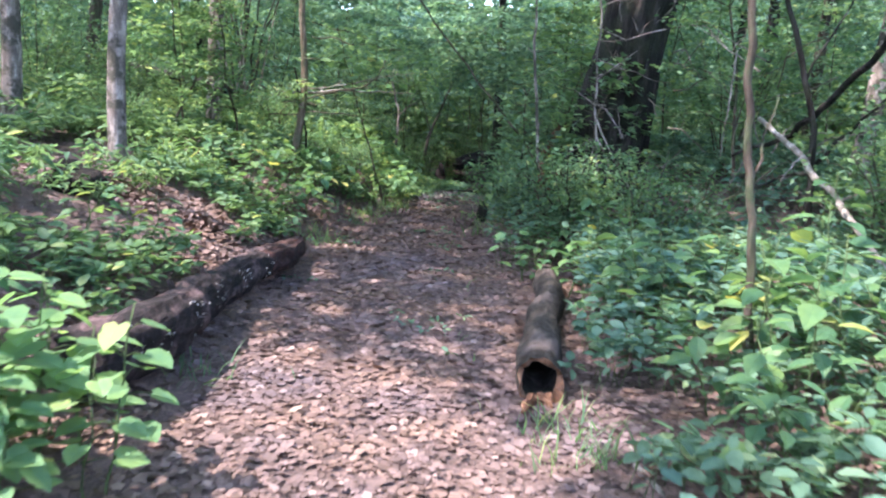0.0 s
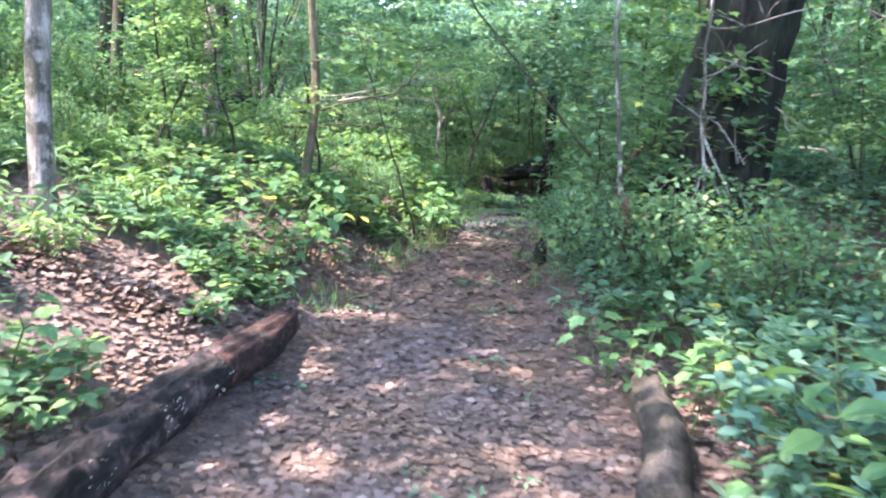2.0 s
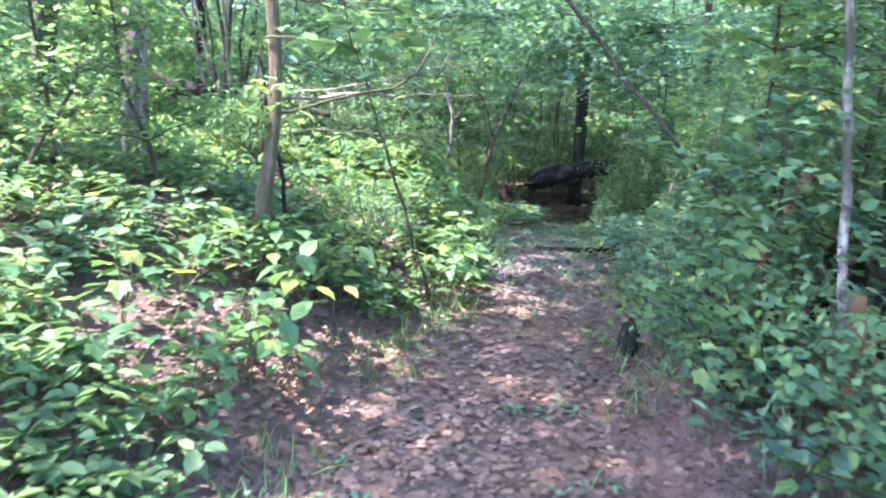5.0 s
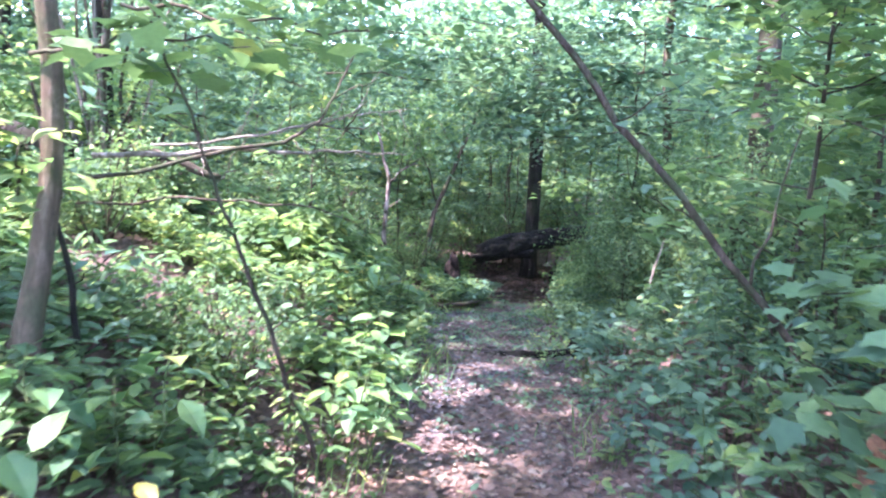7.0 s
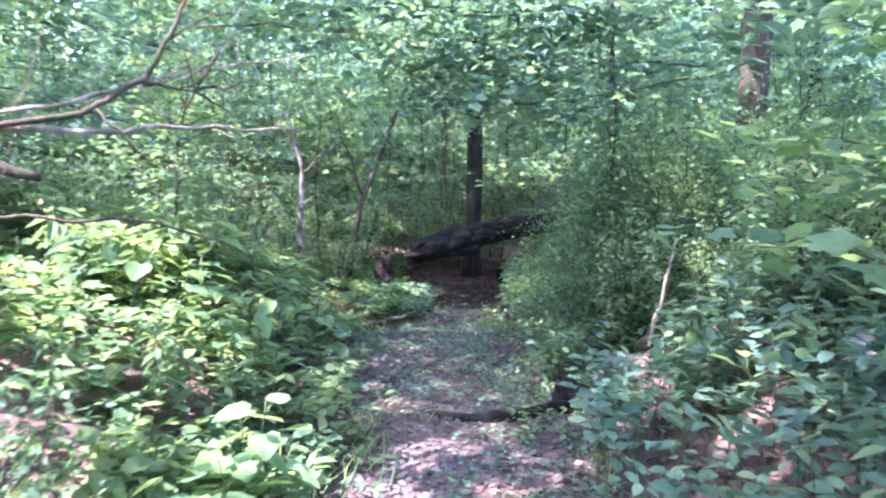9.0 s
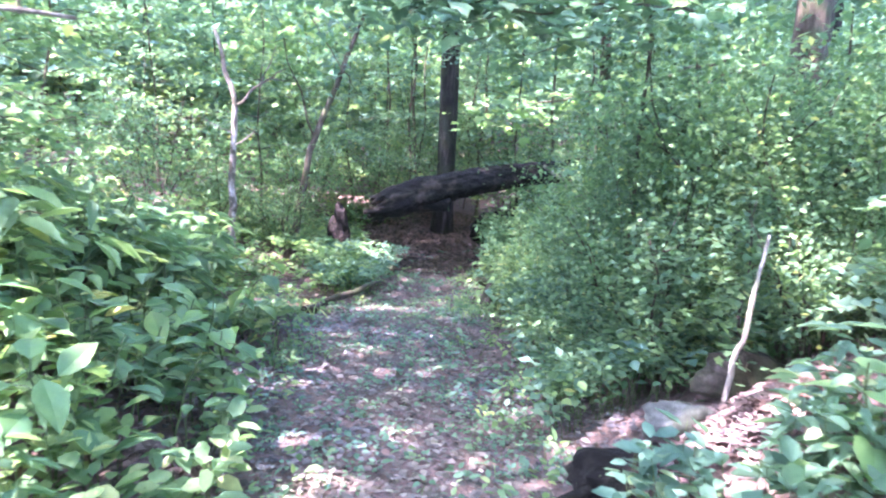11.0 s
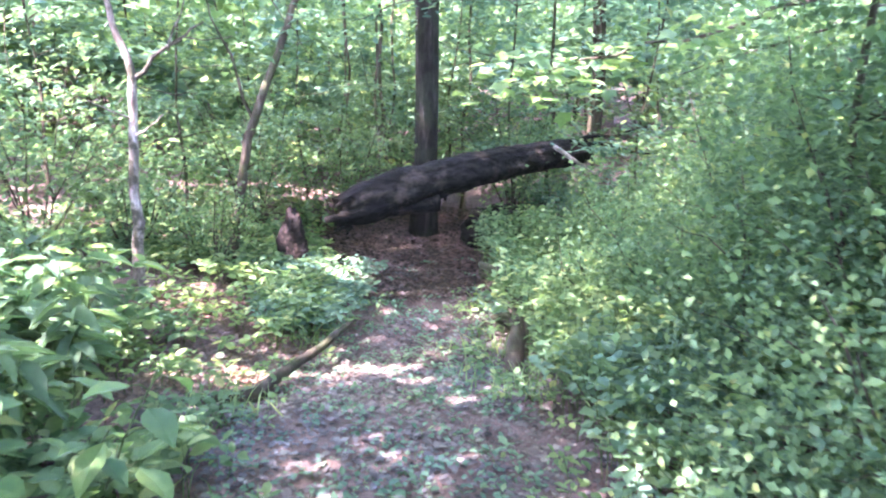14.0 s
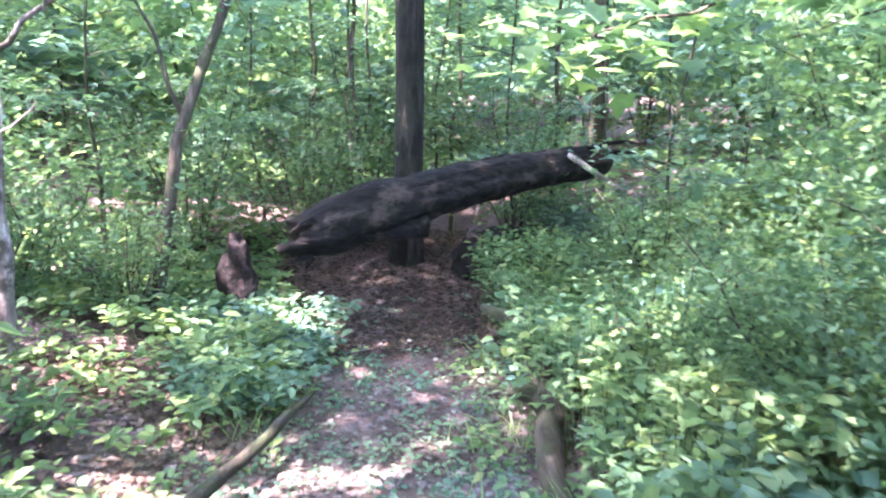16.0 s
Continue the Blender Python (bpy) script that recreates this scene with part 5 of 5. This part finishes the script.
for (x0, x1), (y0, y1), count, kinds in SPOTS:
    for k in range(count):
        px, py = rng.uniform(x0, x1), rng.uniform(y0, y1)
        s = rng.uniform(0.75, 1.1)
        made = copy_thing(PLANTS[kinds[k % len(kinds)]], pose(0, 0, 0))
        made.matrix_basis = pose(px, py, float(height(px, py)), rng.normal(0, 6), rng.normal(0, 6), rng.uniform(0, 360)) @ Matrix.Scale(s, 4)
for p in PLANTS:
    for o in (*p.children_recursive, p):
        bpy.data.objects.remove(o)

# ---- shrubs and leafy saplings ----
def shrub(name, kind, tall, wide, leaves, leaf, shape, mat, bark, label, seed):
    """kind bush: many stems and a dense uneven crown; kind sapling: one stem with flat layers of leaves."""
    r = np.random.default_rng(seed)
    ob = thing(name, (0, 0, -50), label, "bush" if kind == "bush" else "sapling", "shrubs of the wood")
    stems, tips = [], []
    if kind == "bush":
        for k in range(9):
            a = k * 2.4 + r.normal(0, 0.3)
            d = wide * (0.25 + 0.6 * r.random())
            e = Vector((math.cos(a) * d, math.sin(a) * d, tall * (0.5 + 0.45 * r.random())))
            pts = bend((0.05 * math.cos(a), 0.05 * math.sin(a), -0.05), e, 7, -0.05, 0.12, seed + k)
            stems.append(tube_data(pts, taper(0.013, 0.004, 7), 5))
            tips += pts[2:]
            for j in range(3):
                s = pts[3 + j]
                b = a + r.normal(0, 0.9)
                e2 = s + Vector((math.cos(b), math.sin(b), 0.4)) * wide * 0.35
                stems.append(tube_data(bend(s, e2, 4, 0, 0.05, seed + k * 3 + j), taper(0.006, 0.002, 4), 4))
                tips += bend(s, e2, 4)[1:]
        spread = (0.22 * wide, 0.22 * wide, 0.13 * tall)
    else:
        top = Vector((r.normal(0, 0.25), r.normal(0, 0.25), tall))
        pts = bend((0, 0, -0.05), top, 14, 0, 0.15, seed)
        stems.append(tube_data(pts, taper(0.022, 0.005, 14), 6))
        for k in range(24):
            g = 0.22 + 0.78 * k / 24
            s = pts[min(14, int(g * 14))]
            a = k * 2.4 + r.normal(0, 0.4)
            reach = wide * (1.05 - 0.6 * g) * r.uniform(0.6, 1.1)
            e = s + Vector((math.cos(a) * reach, math.sin(a) * reach, 0.12 * reach + r.normal(0, 0.08)))
            br = bend(s, e, 6, -0.04, 0.08, seed + k)
            stems.append(tube_data(br, taper(0.007, 0.002, 6), 4))
            tips += br[2:] + br[3:]
        spread = (0.17 * wide, 0.17 * wide, 0.05)
    if name == "understory_tree":
        tagged(part("branchwork", mesh_of("branchwork", *joined(stems[::4]), bark, True), ob), kind="stuff")
    else:
        for k, (v, f) in enumerate(stems if kind == "bush" else stems[:1]):
            part("stem" if kind == "sapling" or k % 4 == 0 else "twig", mesh_of("stem", v, f, bark, True), ob)
        if kind == "sapling":
            for v, f in stems[1:]:
                part("branch", mesh_of("branch", v, f, bark, True), ob)
    tips = np.array([tuple(p) for p in tips])
    at = tips[r.integers(0, len(tips), leaves)] + r.normal(0, 1, (leaves, 3)) * np.array(spread) * 0.75
    flat = 0.28 if kind == "sapling" else 0.5
    part("foliage", leaf_mesh("foliage", shape, at, r.random(leaves) * 6.28, r.normal(-0.1, flat, leaves), r.normal(0, flat, leaves), r.uniform(0.7, 1.2, leaves) * leaf, mat), ob)
    return ob


KINDS = {
    "sapling_a": shrub("leafy_sapling", "sapling", 3.6, 1.3, 1900, 0.085, "mid", LEAF, BARK_MID, "leafy green sapling with layered sprays", 11),
    "sapling_b": shrub("leafy_sapling", "sapling", 4.6, 1.6, 2300, 0.095, "mid", LEAF_TEAL, BARK_MID, "tall blue-green leafy sapling", 12),
    "sapling_c": shrub("leafy_sapling", "sapling", 2.4, 0.9, 1100, 0.085, "mid", LEAF_FRESH, BARK_MID, "small sapling with fresh green leaves", 13),
    "bush_a": shrub("bush", "bush", 1.3, 0.8, 1700, 0.06, "mid", LEAF, BARK_MID, "low dense bush with small green leaves", 14),
    "bush_b": shrub("bush", "bush", 2.2, 1.25, 11500, 0.047, "far", LEAF, BARK_MID, "dense fresh green small-leaved bush", 15),
    "bush_c": shrub("bush", "bush", 2.6, 1.4, 2600, 0.075, "mid", LEAF, BARK_MID, "loose leafy bush with arching stems", 16),
    "maple": shrub("maple_sapling", "sapling", 1.7, 0.75, 560, 0.09, "maple", LEAF, BARK_MID, "young maple-leaved sapling in shade", 17),
    "maple_tall": shrub("maple_sapling", "sapling", 3.6, 1.3, 1100, 0.115, "maple", LEAF_FRESH, BARK_MID, "young maple-leaved tree with bright leaves", 18),
    "far_a": shrub("understory_tree", "sapling", 6.5, 2.2, 1250, 0.22, "far", LEAF_TEAL, BARK_MID, "leafy blue-green understory tree in the distance", 19),
    "far_b": shrub("understory_tree", "bush", 4.5, 2.2, 1250, 0.21, "far", LEAF_FRESH, BARK_MID, "distant bright green understory tree", 20),
    "far_c": shrub("understory_tree", "bush", 3.2, 2.0, 1250, 0.18, "far", LEAF, BARK_MID, "dense green thicket deep in the wood", 21),
}


def plant(kind, x, y, s=1.0, turn=None, dz=0.0):
    made = copy_thing(KINDS[kind], pose(0, 0, 0))
    made.matrix_basis = pose(x, y, float(height(x, y)) + dz, rng.normal(0, 3), rng.normal(0, 3), rng.uniform(0, 360) if turn is None else turn) @ Matrix.Scale(s, 4)
    return made


SHRUBS = []
SHRUBS += [("bush_a", 1.9, 7.0, 0.9), ("bush_a", 1.35, 7.9, 0.9), ("bush_a", 0.95, 9.1, 0.75), ("maple", 0.95, 8.9, 0.9), ("maple", 1.25, 9.4, 1.0), ("maple", 1.6, 8.7, 1.0), ("maple", 1.35, 10.1, 0.65), ("bush_a", 1.9, 10.8, 0.6), ("bush_a", 1.7, 11.3, 0.8), ("sapling_c", 1.6, 9.7, 0.85), ("sapling_a", 2.1, 10.6, 0.95), ("sapling_a", 3.2, 8.2, 1.0), ("bush_c", 3.6, 9.8, 1.0), ("bush_c", 4.4, 6.2, 1.0), ("sapling_b", 5.2, 7.5, 1.0), ("bush_a", 3.4, 5.6, 1.0)]
SHRUBS += [("maple_tall", 1.7, 11.6, 0.85), ("maple_tall", 2.6, 12.6, 1.0), ("sapling_b", 3.4, 12.2, 0.9), ("bush_a", 2.3, 13.4, 0.9), ("bush_b", 1.95, 15.9, 0.78), ("bush_b", 2.6, 16.3, 1.08), ("bush_b", 2.15, 17.1, 0.78), ("bush_b", 2.95, 17.4, 1.0), ("bush_b", 3.4, 16.3, 1.05), ("bush_b", 2.45, 18.3, 0.7), ("bush_b", 2.7, 15.3, 0.7), ("bush_a", 2.2, 19.2, 0.8), ("bush_c", 4.6, 20.5, 1.0), ("bush_a", 3.4, 21.5, 0.8), ("sapling_b", 3.9, 22.5, 0.9), ("sapling_b", 3.0, 24.2, 1.0), ("bush_c", 2.9, 23.9, 0.8), ("bush_c", 0.6, 23.6, 0.7), ("bush_c", 1.6, 25.2, 1.0), ("sapling_a", 2.2, 25.0, 1.1)]
SHRUBS += [("maple", 2.0, 14.95, 0.5), ("maple", 2.35, 14.3, 0.55), ("bush_a", 2.3, 14.85, 0.6), ("maple", 1.75, 15.3, 0.5), ("maple", 2.1, 13.6, 0.6)]
SHRUBS += [("bush_a", -2.9, 13.4, 0.8), ("bush_a", -1.65, 16.2, 0.7), ("bush_a", -2.3, 17.3, 0.9), ("bush_a", -1.75, 18.7, 0.55), ("bush_a", -1.55, 20.0, 0.5), ("bush_c", -3.3, 18.0, 0.8), ("bush_a", -1.9, 19.6, 0.8), ("bush_a", -0.75, 21.6, 0.7), ("bush_a", -1.5, 21.8, 0.9), ("bush_c", -2.3, 21.6, 0.9), ("bush_c", -0.4, 23.4, 0.8), ("sapling_a", -1.1, 22.9, 1.0), ("sapling_b", -2.6, 23.4, 1.0), ("sapling_b", 0.2, 24.6, 0.9), ("sapling_a", 0.7, 26, 1.1), ("sapling_a", -2.9, 19.2, 1.0), ("sapling_b", -4.4, 20.6, 1.0)]
SHRUBS += [("sapling_c", -1.6, 14.6, 0.8), ("sapling_a", -3.4, 15.8, 0.9), ("sapling_c", -2.9, 11.0, 0.9), ("sapling_a", -3.6, 10.9, 0.85), ("maple_tall", -5.0, 15.0, 0.95), ("bush_a", -1.35, 11.6, 0.6), ("sapling_c", -3.6, 10.4, 0.9), ("bush_a", -4.4, 11.0, 0.9), ("bush_a", -3.9, 9.3, 0.6), ("bush_a", -5.4, 9.4, 0.8), ("bush_c", -6.2, 11.8, 0.9), ("sapling_c", -5.6, 7.4, 1.0), ("bush_a", -4.2, 5.6, 0.7), ("sapling_b", -7.4, 9.6, 1.0)]
for args in SHRUBS:
    plant(*args)
# deeper wood on both sides and ahead
spots = 0
while spots < 145:
    px, py = rng.uniform(-17, 16), rng.uniform(5, 42)
    if (abs(px - float(middle(min(py, 24)))) < 4.2 and py < 24) or (py < 26 and -7 < px < 5.5):
        continue
    if px < -5 and py < 15 and rng.random() < 0.6:
        continue
    plant(("far_a", "far_b", "far_c", "far_c", "far_a")[spots % 5] if py > 18 or abs(px) > 8 else ("sapling_b", "bush_c", "sapling_a")[spots % 3], px, py, rng.uniform(0.75, 1.15))
    spots += 1
for px, py in [(-5, -3), (-8, 0), (-3, -8), (4, -4), (7, 0), (3, -9), (9, 4), (-9, 5), (0.5, -12), (-12, -6), (11, -7)]:
    plant(("far_b", "far_c")[px % 2 > 0.9], px, py, rng.uniform(0.7, 1.0))
spots = 0
while spots < 40:
    px, py = rng.uniform(-13, 14), rng.uniform(26, 38)
    plant(("far_a", "far_b", "far_a")[spots % 3], px, py, rng.uniform(0.9, 1.25))
    spots += 1
for k in KINDS.values():
    for o in (*k.children_recursive, k):
        bpy.data.objects.remove(o)


def far_woods():
    """Distant leaves all round, thinning towards the top."""
    n = 70000
    a = np.where(rng.random(n) < 0.82, rng.uniform(0.6, 2.6, n), rng.uniform(2.6, 6.9, n))
    d = rng.uniform(38, 62, n)
    z = 19 * rng.random(n) ** 1.1
    x, y = d * np.cos(a), 14 + d * np.sin(a)
    keep = field(a * 40, z, 2.2, 71) + 0.35 * (1 - z / 19) > 0.26
    x, y, z = x[keep], y[keep], z[keep]
    c = len(x)
    at = np.stack([x, y, z + height(x, y)], -1)
    me = leaf_mesh("far_woods", "far", at, rng.random(c) * 6.28, rng.normal(0, 0.6, c), rng.normal(0, 0.6, c), rng.uniform(0.5, 0.88, c), LEAF_TEAL)
    tagged(new("far_woods", me), "distant green wall of forest foliage", "woods", kind="stuff")


far_woods()


def backdrop():
    """Plain hazy green distance closing the wood all round, with an uneven top."""
    verts, faces = [], []
    n = 160
    for i in range(n):
        a = 2 * math.pi * i / n
        top = 15 + 7 * noise.noise(Vector((math.cos(a) * 6, math.sin(a) * 6, 0))) + 3 * noise.noise(Vector((math.cos(a) * 25, math.sin(a) * 25, 4)))
        for z in (-2, top * 0.5, top):
            verts.append((72 * math.cos(a), 14 + 72 * math.sin(a), z))
    for i in range(n):
        for k in range(2):
            p, q = i * 3 + k, ((i + 1) % n) * 3 + k
            faces.append((p, q, q + 1, p + 1))
    tagged(new("backdrop", mesh_of("backdrop", verts, faces, DISTANCE)), "hazy green distance of the wood", "backdrop", kind="structure")


backdrop()
